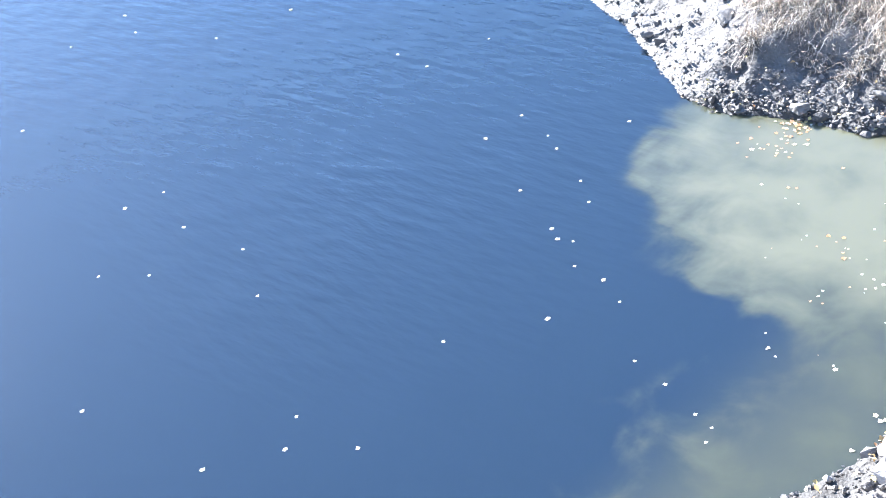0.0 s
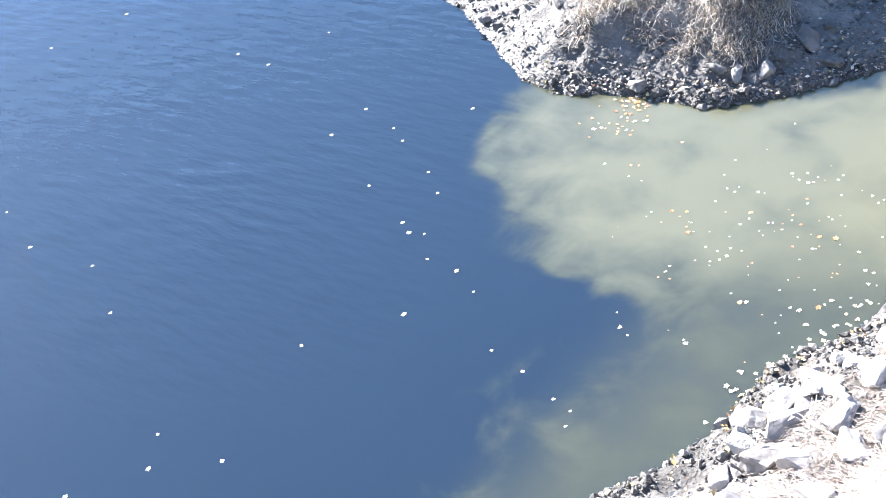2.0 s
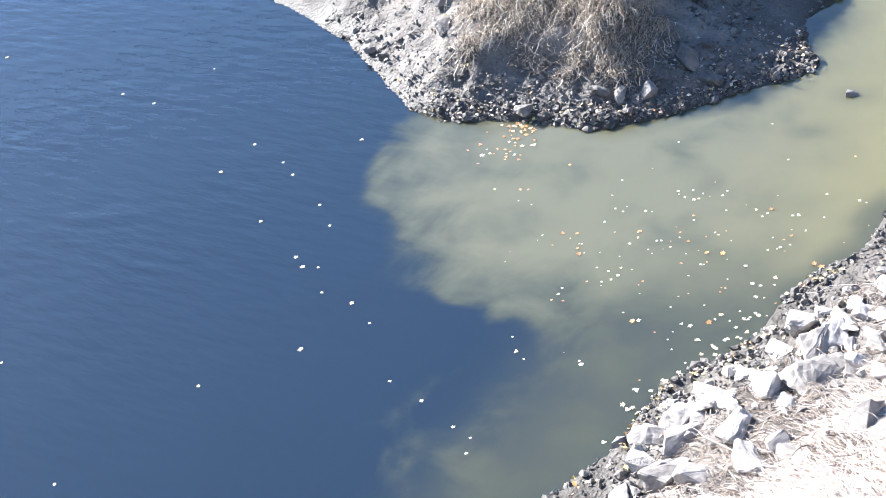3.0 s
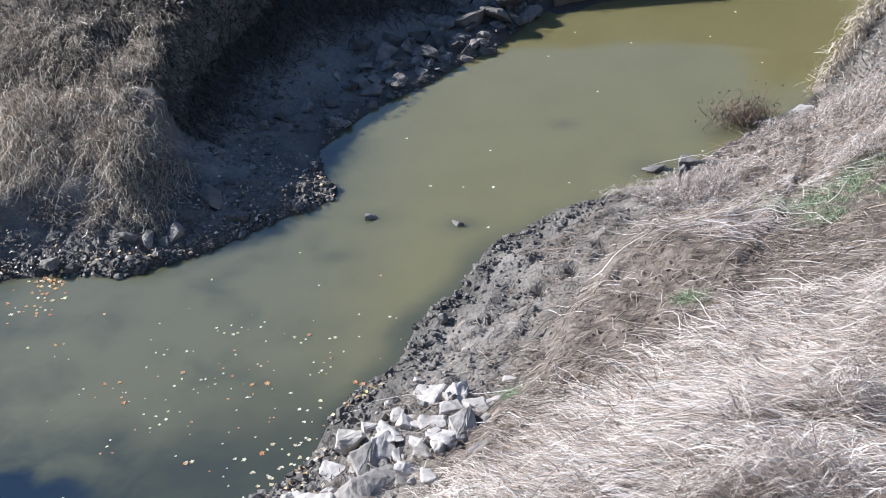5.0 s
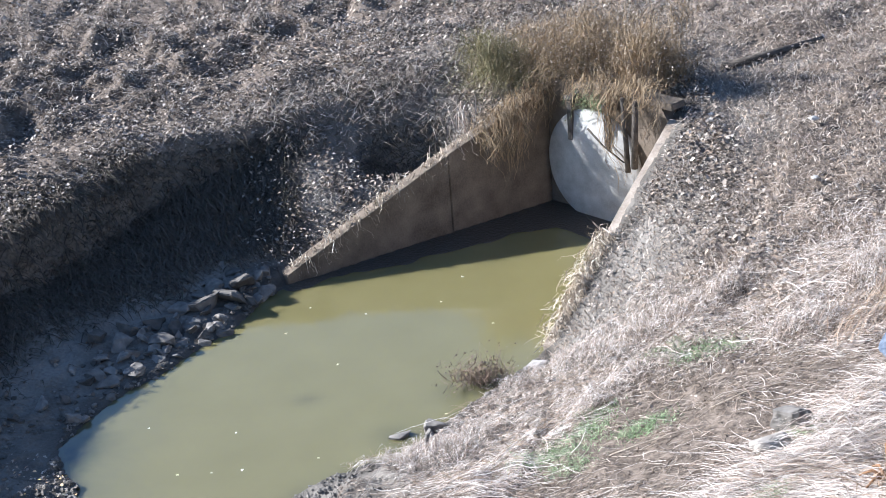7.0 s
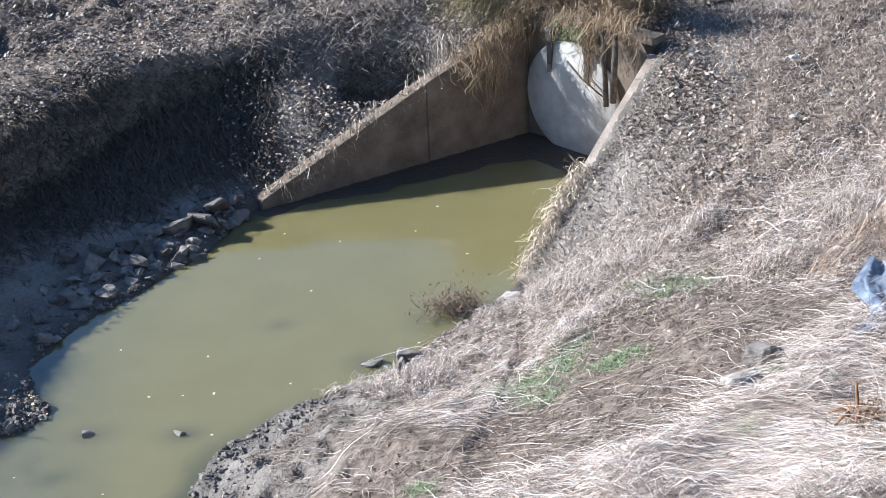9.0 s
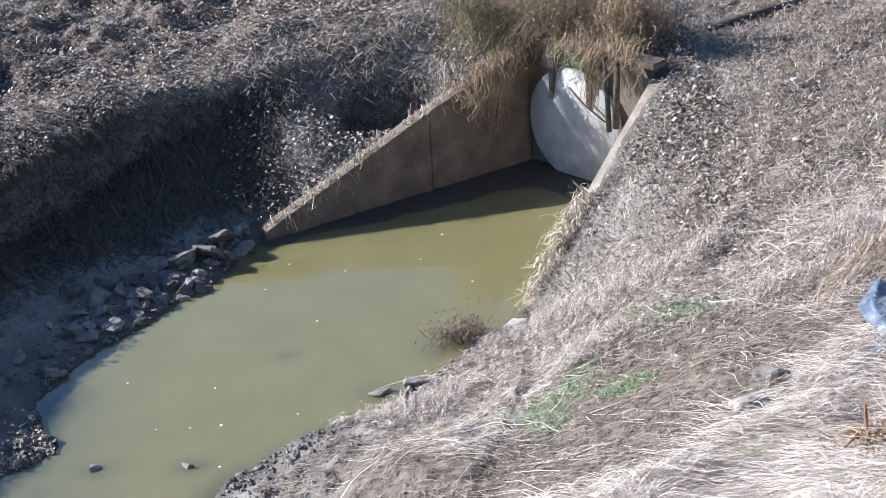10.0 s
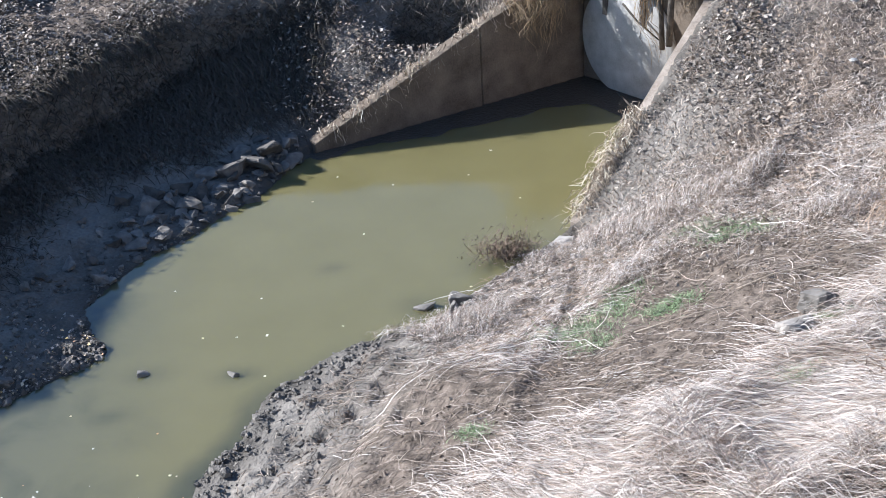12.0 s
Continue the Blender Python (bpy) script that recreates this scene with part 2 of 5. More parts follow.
def object_tones(name, tones, rough=0.8, spec=0.3, bump=0.0, scale=12.0):
    """Each object takes its own tone, with a little grain."""
    m = bpy.data.materials.new(name)
    m.use_nodes = True
    n, l = m.node_tree.nodes, m.node_tree.links
    p = n["Principled BSDF"]
    info = n.new("ShaderNodeObjectInfo")
    ramp = n.new("ShaderNodeValToRGB")
    e = ramp.color_ramp.elements
    while len(e) < len(tones):
        e.new(0.5)
    for i, c in enumerate(tones):
        e[i].position, e[i].color = i / max(1, len(tones) - 1), (*c, 1)
    l.new(info.outputs["Random"], ramp.inputs["Fac"])
    geo, nz = n.new("ShaderNodeNewGeometry"), n.new("ShaderNodeTexNoise")
    nz.inputs["Scale"].default_value, nz.inputs["Detail"].default_value = scale, 8.0
    l.new(geo.outputs["Position"], nz.inputs["Vector"])
    hue = n.new("ShaderNodeHueSaturation")
    mr = n.new("ShaderNodeMapRange")
    mr.inputs["From Min"].default_value, mr.inputs["From Max"].default_value = 0.3, 0.7
    mr.inputs["To Min"].default_value, mr.inputs["To Max"].default_value = 0.65, 1.25
    l.new(nz.outputs["Fac"], mr.inputs["Value"])
    l.new(mr.outputs[0], hue.inputs["Value"])
    l.new(ramp.outputs[0], hue.inputs["Color"])
    l.new(hue.outputs[0], p.inputs["Base Color"])
    if bump:
        b = n.new("ShaderNodeBump")
        b.inputs["Strength"].default_value, b.inputs["Distance"].default_value = bump, 0.02
        l.new(nz.outputs["Fac"], b.inputs["Height"])
        l.new(b.outputs[0], p.inputs["Normal"])
    p.inputs["Roughness"].default_value = rough
    p.inputs["Specular IOR Level"].default_value = spec
    return m


def ground_material():
    """Grey mud by the water, brown soil above, wet at the edge, with some shade painted in."""
    m = material("bank_soil", (0.30, 0.275, 0.245), (0.12, 0.107, 0.093), 1.6, 0.85, 1.0, 22.0)
    n, l = m.node_tree.nodes, m.node_tree.links
    p = n["Principled BSDF"]
    mud = p.inputs["Base Color"].links[0].from_socket
    geo = n.new("ShaderNodeNewGeometry")
    fine = n.new("ShaderNodeTexNoise")
    fine.inputs["Scale"].default_value, fine.inputs["Detail"].default_value = 7.0, 9.0
    l.new(geo.outputs["Position"], fine.inputs["Vector"])
    ramp = n.new("ShaderNodeValToRGB")
    e = ramp.color_ramp.elements
    e[0].position, e[0].color = 0.36, (0.085, 0.066, 0.052, 1)
    e[1].position, e[1].color = 0.66, (0.215, 0.172, 0.14, 1)
    l.new(fine.outputs["Fac"], ramp.inputs["Fac"])
    soil = n.new("ShaderNodeAttribute")
    soil.attribute_name = "soil"
    damp_shade = n.new("ShaderNodeAttribute")
    damp_shade.attribute_name = "damp_shade"
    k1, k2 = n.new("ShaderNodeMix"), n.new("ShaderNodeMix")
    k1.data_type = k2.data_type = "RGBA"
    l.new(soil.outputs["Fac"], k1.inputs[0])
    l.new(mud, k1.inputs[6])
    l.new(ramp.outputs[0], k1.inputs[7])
    l.new(damp_shade.outputs["Fac"], k2.inputs[0])
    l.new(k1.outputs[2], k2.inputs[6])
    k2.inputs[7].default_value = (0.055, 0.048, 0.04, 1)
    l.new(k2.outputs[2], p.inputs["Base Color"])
    mr = n.new("ShaderNodeMapRange")
    l.new(damp_shade.outputs["Fac"], mr.inputs["Value"])
    mr.inputs["To Min"].default_value, mr.inputs["To Max"].default_value = 0.9, 0.45
    l.new(mr.outputs[0], p.inputs["Roughness"])
    return m


CONCRETE = material("concrete", (0.24, 0.195, 0.155), (0.10, 0.08, 0.062), 2.2, 0.9, 0.3, 40.0)
PIPE = material("pipe_concrete", (0.55, 0.53, 0.50), (0.36, 0.34, 0.32), 3.0, 0.85, 0.25, 50.0)
CAP = material("concrete_cap", (0.50, 0.43, 0.37), (0.20, 0.16, 0.125), 2.6, 0.9, 0.5, 35.0)
# Darker copy of the rock tones; the far bank's shade is put into them.
ROCK_DARK = object_tones("dark_rock", [(0.17, 0.157, 0.143), (0.26, 0.24, 0.218), (0.10, 0.092, 0.083), (0.33, 0.30, 0.27)], 0.8, 0.3, 0.8, 9.0)
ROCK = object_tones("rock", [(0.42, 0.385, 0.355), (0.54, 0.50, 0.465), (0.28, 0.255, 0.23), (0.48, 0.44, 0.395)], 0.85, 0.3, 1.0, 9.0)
STRAW = random_tones("straw", [(0.40, 0.295, 0.225), (0.76, 0.69, 0.63), (0.20, 0.145, 0.105), (0.93, 0.88, 0.84), (0.50, 0.38, 0.30), (0.10, 0.072, 0.052), (0.88, 0.82, 0.77)], 0.55, 0.4)
WEED = random_tones("dry_weed", [(0.26, 0.205, 0.16), (0.50, 0.42, 0.355), (0.10, 0.078, 0.06), (0.70, 0.62, 0.545), (0.34, 0.265, 0.20), (0.15, 0.115, 0.09)], 0.65, 0.35)
LITTER = random_tones("litter", [(0.21, 0.175, 0.145), (0.42, 0.37, 0.33), (0.085, 0.07, 0.058), (0.64, 0.58, 0.53), (0.27, 0.22, 0.18), (0.12, 0.10, 0.085)], 0.7, 0.3)
REED = random_tones("reed", [(0.60, 0.51, 0.40), (0.34, 0.26, 0.19), (0.84, 0.77, 0.65), (0.12, 0.09, 0.065), (0.68, 0.58, 0.46), (0.22, 0.165, 0.12)], 0.6, 0.3)
GREEN = random_tones("green_blades", [(0.20, 0.31, 0.14), (0.36, 0.46, 0.26), (0.13, 0.21, 0.09), (0.46, 0.50, 0.32)], 0.5, 0.3)
TWIG = random_tones("twig", [(0.17, 0.12, 0.09), (0.27, 0.20, 0.15), (0.09, 0.065, 0.05)], 0.8, 0.2)
LEAF = object_tones("leaf", [(0.66, 0.62, 0.48), (0.76, 0.72, 0.63), (0.60, 0.50, 0.30), (0.70, 0.66, 0.38), (0.74, 0.70, 0.58)], 0.5, 0.4, 0.0, 40.0)
LEAF_ORANGE = object_tones("russet_leaf", [(0.58, 0.28, 0.11), (0.46, 0.20, 0.09), (0.66, 0.38, 0.16), (0.40, 0.22, 0.12)], 0.5, 0.4, 0.0, 40.0)


def linked(name, bm, mat, parent=None, label=""):
    me = bpy.data.meshes.new(name)
    bm.to_mesh(me)
    bm.free()
    me.materials.append(mat)
    ob = new(name, me)
    if parent:
        ob.parent = parent
    if label:
        ob["label"] = label
    return ob


def part(name, bm, mat, parent, label=""):
    return linked(name, bm, mat, parent, label)


def from_arrays(name, verts, faces, mat):
    """A mesh from numpy vertices and equal-sized faces."""
    me = bpy.data.meshes.new(name)
    k = faces.shape[1]
    me.vertices.add(len(verts))
    me.vertices.foreach_set("co", np.ascontiguousarray(verts, np.float32).ravel())
    me.loops.add(faces.size)
    me.loops.foreach_set("vertex_index", np.ascontiguousarray(faces, np.int32).ravel())
    me.polygons.add(len(faces))
    me.polygons.foreach_set("loop_start", np.arange(0, faces.size, k, dtype=np.int32))
    me.polygons.foreach_set("use_smooth", np.ones(len(faces), bool))
    me.update(calc_edges=True)
    me.materials.append(mat)
    return new(name, me)


def grid_faces(nx, ny):
    i = np.arange(nx * ny).reshape(ny, nx)
    return np.stack([i[:-1, :-1], i[:-1, 1:], i[1:, 1:], i[1:, :-1]], -1).reshape(-1, 4)


# ---------------------------------------------------------------- ground
gx = spaced(-900, -13.0, 7.5, 900, 0.062)
gy = spaced(-900, 6.0, 27.0, 900, 0.062)
GX, GY = np.meshgrid(gx, gy)
GZ, GD = ground_parts(GX, GY)
ground = from_arrays("ground", np.stack([GX, GY, GZ], -1).reshape(-1, 3), grid_faces(len(gx), len(gy)), ground_material())
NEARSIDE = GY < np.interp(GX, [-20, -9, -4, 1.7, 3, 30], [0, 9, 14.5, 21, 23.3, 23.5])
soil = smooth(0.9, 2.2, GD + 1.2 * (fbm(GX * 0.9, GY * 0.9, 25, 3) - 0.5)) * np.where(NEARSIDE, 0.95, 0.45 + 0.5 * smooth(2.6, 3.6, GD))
damp_shade = smooth(0.55, 0.05, GD + 0.6 * (fbm(GX * 2.0, GY * 2.0, 27, 3) - 0.5)) * 0.85
# wet silt at the wall foot, darkened to paint the wall's shade
damp_shade = np.maximum(damp_shade, 0.9 * smooth(-0.03, 0.0, silt_shade(GX, GY)) * (GD < 0.05))
# far shore only: part of that bank's shade painted in with the wet tone
damp_shade = np.maximum(damp_shade, np.where(NEARSIDE, 0, 0.25) * smooth(1.3, 0.4, GD + 0.5 * (fbm(GX * 1.5, GY * 1.5, 29, 3) - 0.5)))
for key, val in (("soil", soil), ("damp_shade", damp_shade)):
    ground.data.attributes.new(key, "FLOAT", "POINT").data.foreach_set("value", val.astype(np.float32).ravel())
tagged(ground, "grey-brown muddy creek banks with clods and scarps", "ground", kind="structure")

# ---------------------------------------------------------------- water
def water_material():
    m = bpy.data.materials.new("water")
    m.use_nodes = True
    n, l = m.node_tree.nodes, m.node_tree.links
    p = n["Principled BSDF"]
    geo = n.new("ShaderNodeNewGeometry")

    def attr(name):
        a = n.new("ShaderNodeAttribute")
        a.attribute_name = name
        return a.outputs["Fac"]

    def mix(f, a, b):
        k = n.new("ShaderNodeMix")
        k.data_type = "RGBA"
        l.new(f, k.inputs[0])
        for v, s in ((a, k.inputs[6]), (b, k.inputs[7])):
            if isinstance(v, tuple):
                s.default_value = (*v, 1)
            else:
                l.new(v, s)
        return k.outputs[2]
    silt = n.new("ShaderNodeTexNoise")
    silt.inputs["Scale"].default_value, silt.inputs["Detail"].default_value = 0.9, 3.0
    l.new(geo.outputs["Position"], silt.inputs["Vector"])
    murk = mix(silt.outputs["Fac"], (0.168, 0.151, 0.066), (0.205, 0.185, 0.088))
    murk = mix(attr("mouth"), murk, (0.138, 0.133, 0.080))
    # billows: the plume's cloud edges
    cloud = n.new("ShaderNodeTexNoise")
    cloud.inputs["Scale"].default_value, cloud.inputs["Detail"].default_value = 1.3, 5.0
    cloud.inputs["Distortion"].default_value = 0.3
    l.new(geo.outputs["Position"], cloud.inputs["Vector"])
    swing = n.new("ShaderNodeMath")
    swing.operation = "SUBTRACT"
    l.new(cloud.outputs["Fac"], swing.inputs[0])
    swing.inputs[1].default_value = 0.5
    gain = n.new("ShaderNodeMath")
    gain.operation = "MULTIPLY"
    l.new(swing.outputs[0], gain.inputs[0])
    l.new(attr("mouth"), gain.inputs[1])
    mixed = n.new("ShaderNodeMath")
    mixed.operation = "MULTIPLY_ADD"
    l.new(gain.outputs[0], mixed.inputs[0])
    mixed.inputs[1].default_value = 1.6
    l.new(attr("turbid_shade"), mixed.inputs[2])
    edge_ = n.new("ShaderNodeMapRange")
    edge_.interpolation_type = "SMOOTHSTEP"
    edge_.inputs["From Min"].default_value, edge_.inputs["From Max"].default_value = 0.02, 1.16
    l.new(mixed.outputs[0], edge_.inputs["Value"])
    early = n.new("ShaderNodeMapRange")
    early.inputs["From Max"].default_value = 0.25
    l.new(edge_.outputs[0], early.inputs["Value"])
    deep = mix(early.outputs[0], (0.011, 0.020, 0.033), (0.032, 0.040, 0.028))
    col = mix(edge_.outputs[0], deep, murk)
    col = mix(attr("shallow"), col, (0.058, 0.061, 0.037))
    l.new(col, p.inputs["Base Color"])
    p.subsurface_method = "BURLEY"
    p.inputs["Subsurface Weight"].default_value = 0.8
    p.inputs["Subsurface Radius"].default_value = (1.0, 1.0, 0.8)
    p.inputs["Subsurface Scale"].default_value = 0.12
    p.inputs["Roughness"].default_value = 0.035
    p.inputs["IOR"].default_value = 1.48
    p.inputs["Specular IOR Level"].default_value = 1.0
    wav = n.new("ShaderNodeTexNoise")
    mp = n.new("ShaderNodeMapping")
    mp.inputs["Rotation"].default_value = (0, 0, radians(35))
    mp.inputs["Scale"].default_value = (1.0, 3.2, 1.0)
    l.new(geo.outputs["Position"], mp.inputs["Vector"])
    l.new(mp.outputs[0], wav.inputs["Vector"])
    wav.inputs["Scale"].default_value, wav.inputs["Detail"].default_value = 1.8, 3.0
    wav.inputs["Roughness"].default_value = 0.4
    hgt = n.new("ShaderNodeMath")
    hgt.operation = "MULTIPLY"
    l.new(wav.outputs["Fac"], hgt.inputs[0])
    l.new(attr("ripple"), hgt.inputs[1])
    b = n.new("ShaderNodeBump")
    b.inputs["Strength"].default_value, b.inputs["Distance"].default_value = 1.0, 0.030
    l.new(hgt.outputs[0], b.inputs["Height"])
    l.new(b.outputs[0], p.inputs["Normal"])
    return m


wx = spaced(-88, -20, 6.0, 8, 0.11)
wy = spaced(-66, 3.0, 26.5, 42, 0.11)
WX, WY = np.meshgrid(wx, wy)
_, WD = ground_parts(WX, WY)
# the muddy plume's front against the clear river
front = np.interp(WY, [-10, 6.0, 7.4, 8.2, 8.9, 9.3, 9.8, 10.05, 10.2, 10.6, 11.6, 12.6, 14.5],
                  [-6.4, -6.5, -6.85, -6.75, -6.6, -6.2, -6.55, -7.4, -8.05, -8.45, -9.1, -9.5, -10.0])
wxw = WX + 0.5 * (fbm(WX * 1.3, WY * 1.3, 37, 3) - 0.5)
wyw = WY + 0.5 * (fbm(WX * 1.3, WY * 1.3, 38, 3) - 0.5)
billow = 1 - np.abs(2 * vnoise(wxw * 1.1, wyw * 1.1, 31) - 1) + 0.5 * (1 - np.abs(2 * vnoise(wxw * 2.4, wyw * 2.4, 32) - 1))
curl = billow - 0.75
s_front = WX - front + 0.6 * curl
turbid_shade = 0.62 * smooth(-0.5, 0.5, s_front) + 0.38 * smooth(0.1, 1.8, s_front)
lane = WY - 0.15 * WX + 1.3 * (fbm(WX * 0.8, WY * 0.8, 39, 3) - 0.5)
turbid_shade *= 0.20 + 0.80 * smooth(10.0, 12.8, lane)
# cove's shade painted in: murk thinned there to the dark river colour
turbid_shade *= 1 - 0.75 * np.exp(-((WX + 5.3) / 0.42) ** 2 - ((WY - 16.65) / 0.55) ** 2)
shallow = smooth(-0.42, -0.02, WD + 0.25 * (fbm(WX * 2.5, WY * 2.5, 41, 3) - 0.5)) * 0.8 * smooth(16.5, 13.0, WY) * smooth(-8.0, -6.0, WX)
bedside = smooth(-2.7, -0.3, WD + 0.5 * (fbm(WX * 3.5, WY * 3.5, 43, 4) - 0.5)) * 0.8 * smooth(12.5, 10.5, WY) * smooth(-7.0, -5.5, WX)
shallow = np.maximum(shallow, bedside)
# stones that lie just under the surface
for sx_, sy_, sr_ in ((-2.12, 17.63, .14), (-4.62, 14.19, .16), (-4.36, 15.08, .22), (-3.16, 14.99, .2), (-5.59, 10.11, .2), (.05, 17.47, .3), (-.8, 16.5, .25)):
    shallow = np.maximum(shallow, 0.45 * np.exp(-((WX - sx_) / sr_ / 1.4) ** 2 - ((WY - sy_) / sr_) ** 2 + 0.8 * (fbm(WX * 4, WY * 4, 47, 2) - 0.5)))
ripple = smooth(-7.0, -12.0, WX) * smooth(5.5, 9.5, WY + 0.2 * (WX + 13)) * (0.5 + 0.5 * smooth(0.45, 0.7, fbm(WX * 0.25, WY * 0.25, 51, 3)))
WZ = np.zeros_like(WX)
water = from_arrays("water", np.stack([WX, WY, WZ], -1).reshape(-1, 3), grid_faces(len(wx), len(wy)), water_material())
mouth = smooth(-2.5, -6.0, WX + 0.2 * (WY - 13) + 1.5 * (fbm(WX * 0.6, WY * 0.6, 45, 3) - 0.5))
mouth *= smooth(-0.7, 0.3, s_front)
for key, val in (("mouth", mouth), ("turbid_shade", turbid_shade), ("shallow", shallow), ("ripple", ripple)):
    water.data.attributes.new(key, "FLOAT", "POINT").data.foreach_set("value", val.astype(np.float32).ravel())
tagged(water, "olive muddy creek water spreading into a dark blue river", "water", kind="structure")

# ---------------------------------------------------------------- culvert
def prism(profile_a, profile_b, offset):
    """A slab between two upright edges: each (x, y, bottom, top); offset: thickness vector."""
    bm = bmesh.new()
    vs = []
    for (x, y, lo, hi) in (profile_a, profile_b):
        for ox, oy in ((0, 0), offset):
            vs.append(bm.verts.new((x + ox, y + oy, lo)))
            vs.append(bm.verts.new((x + ox, y + oy, hi)))
    a, b, c, d, e, f, g, h = vs
    for q in ((a, b, f, e), (c, g, h, d), (b, d, h, f), (a, e, g, c), (a, c, d, b), (e, f, h, g)):
        bm.faces.new(q)
    bmesh.ops.recalc_face_normals(bm, faces=bm.faces)
    bmesh.ops.bevel(bm, geom=list(bm.edges), offset=0.012, segments=2, affect="EDGES")
    return bm


culvert = new("culvert")
tagged(culvert, "weathered concrete culvert outlet with flared wing walls", "culvert")
LC, RC = Vector((2.0, 24.2)), Vector((3.82, 22.2))
LT, RT = Vector((-2.67, 21.41)), Vector((1.3, 18.43))
nl = Vector((-(LC - LT).y, (LC - LT).x)).normalized() * 0.28
nr = Vector(((RC - RT).y, -(RC - RT).x)).normalized() * 0.28
hd = (RC - LC).normalized()
hn = Vector((-hd.y, hd.x)) if (-hd.y) > 0 else Vector((hd.y, -hd.x))
mid = LT.lerp(LC, 0.6)
part("wing_wall", prism((*LT, -0.8, 0.20), (*mid, -0.8, 1.48), tuple(nl)), CONCRETE, culvert, "brown stained concrete wing wall")
part("wing_wall", prism((*mid.lerp(LC, 0.004), -0.8, 1.49), (*LC, -0.8, 2.2), tuple(nl)), CONCRETE, culvert, "brown stained concrete wing wall")
part("wing_wall", prism((*RT, -0.8, 0.16), (*RC, -0.8, 2.16), tuple(nr)), CAP, culvert, "pale concrete wing wall with worn top")


def headwall_mesh(c0, c1, n, top, hole_c, hole_r, seg=40):
    """An upright wall with a round opening."""
    bm = bmesh.new()
    w = (c1 - c0).length
    d = (c1 - c0).normalized()

    def at(u, z, k):
        q = c0 + d * u + n * k
        return bm.verts.new((q.x, q.y, z))
    u0 = (hole_c - c0).dot(d)
    lo = -0.8
    for k in (0.0, 0.3):
        ring = [at(u0 + hole_r * math.cos(a), hole_z + hole_r * math.sin(a), k) for a in [2 * math.pi * i / seg for i in range(seg)]]
        rim = []
        for i in range(seg):
            a = 2 * math.pi * i / seg
            ca, sa = math.cos(a), math.sin(a)
            s = 1e9
            if ca > 1e-6: s = min(s, (w - u0) / ca)
            if ca < -1e-6: s = min(s, -u0 / ca)
            if sa > 1e-6: s = min(s, (top - hole_z) / sa)
            if sa < -1e-6: s = min(s, (lo - hole_z) / sa)
            rim.append(at(u0 + s * ca, hole_z + s * sa, k))
        for i in range(seg):
            bm.faces.new((ring[i], ring[(i + 1) % seg], rim[(i + 1) % seg], rim[i]))
        if k == 0:
            front_ring, front_rim = ring, rim
        else:
            for i in range(seg):
                j = (i + 1) % seg
                bm.faces.new((front_ring[i], front_ring[j], ring[j], ring[i]))
                bm.faces.new((front_rim[i], front_rim[j], rim[j], rim[i]))
    bmesh.ops.recalc_face_normals(bm, faces=bm.faces)
    return bm


hole_z, hole_r = 0.98, 0.80
pc = LC.lerp(RC, 0.45)
part("headwall", headwall_mesh(LC, RC, hn, 2.30, pc, hole_r), CONCRETE, culvert, "brown concrete headwall round the pipe")


bm = bmesh.new()
ca, cb = LC.lerp(RC, 0.02), LC.lerp(RC, 1.03)
bmesh.ops.create_cube(bm, size=1.0)
for v in bm.verts:
    q = ca.lerp(cb, v.co.x + 0.5) + hn * (0.15 + v.co.y * 0.36)
    v.co = Vector((q.x, q.y, 2.36 + v.co.z * 0.12))
bmesh.ops.bevel(bm, geom=list(bm.edges), offset=0.015, segments=2, affect="EDGES")
part("coping", bm, CONCRETE, culvert, "brown stained concrete coping")


def pipe_mesh(c, n, r, thick, out, deep, seg=48):
    bm = bmesh.new()
    d = Vector((-n.y, n.x))
    loops = []
    for rad, k in ((r + thick, -out), (r, -out), (r, deep), (r + thick, deep)):
        loops.append([bm.verts.new((c.x + d.x * rad * math.cos(a) + n.x * k, c.y + d.y * rad * math.cos(a) + n.y * k, hole_z + rad * math.sin(a)))
                      for a in [2 * math.pi * i / seg for i in range(seg)]])
    for A, B in zip(loops, loops[1:] + loops[:1]):
        for i in range(seg):
            bm.faces.new((A[i], A[(i + 1) % seg], B[(i + 1) % seg], B[i]))
    bmesh.ops.recalc_face_normals(bm, faces=bm.faces)
    for f in bm.faces:
        f.smooth = True
    return bm


part("pipe", pipe_mesh(pc, hn, hole_r - 0.004, 0.08, -0.02, 3.0), PIPE, culvert, "round concrete pipe behind the gate")
# ---------------------------------------------------------------- flap gate
def tube(bm, pts, r0, r1, seg=8, caps=True):
    """A tapered round bar along points."""
    pts = [Vector(p) for p in pts]
    rings = []
    for i, p in enumerate(pts):
        t = (pts[min(i + 1, len(pts) - 1)] - pts[max(i - 1, 0)]).normalized()
        a = t.cross(Vector((0, 0, 1)) if abs(t.z) < 0.9 else Vector((1, 0, 0))).normalized()
        b = t.cross(a)
        r = r0 + (r1 - r0) * i / (len(pts) - 1)
        rings.append([bm.verts.new(p + a * r * math.cos(2 * math.pi * k / seg) + b * r * math.sin(2 * math.pi * k / seg)) for k in range(seg)])
    for A, B in zip(rings, rings[1:]):
        for k in range(seg):
            bm.faces.new((A[k], A[(k + 1) % seg], B[(k + 1) % seg], B[k])).smooth = True
    if caps:
        bm.faces.new(rings[0][::-1])
        bm.faces.new(rings[-1])


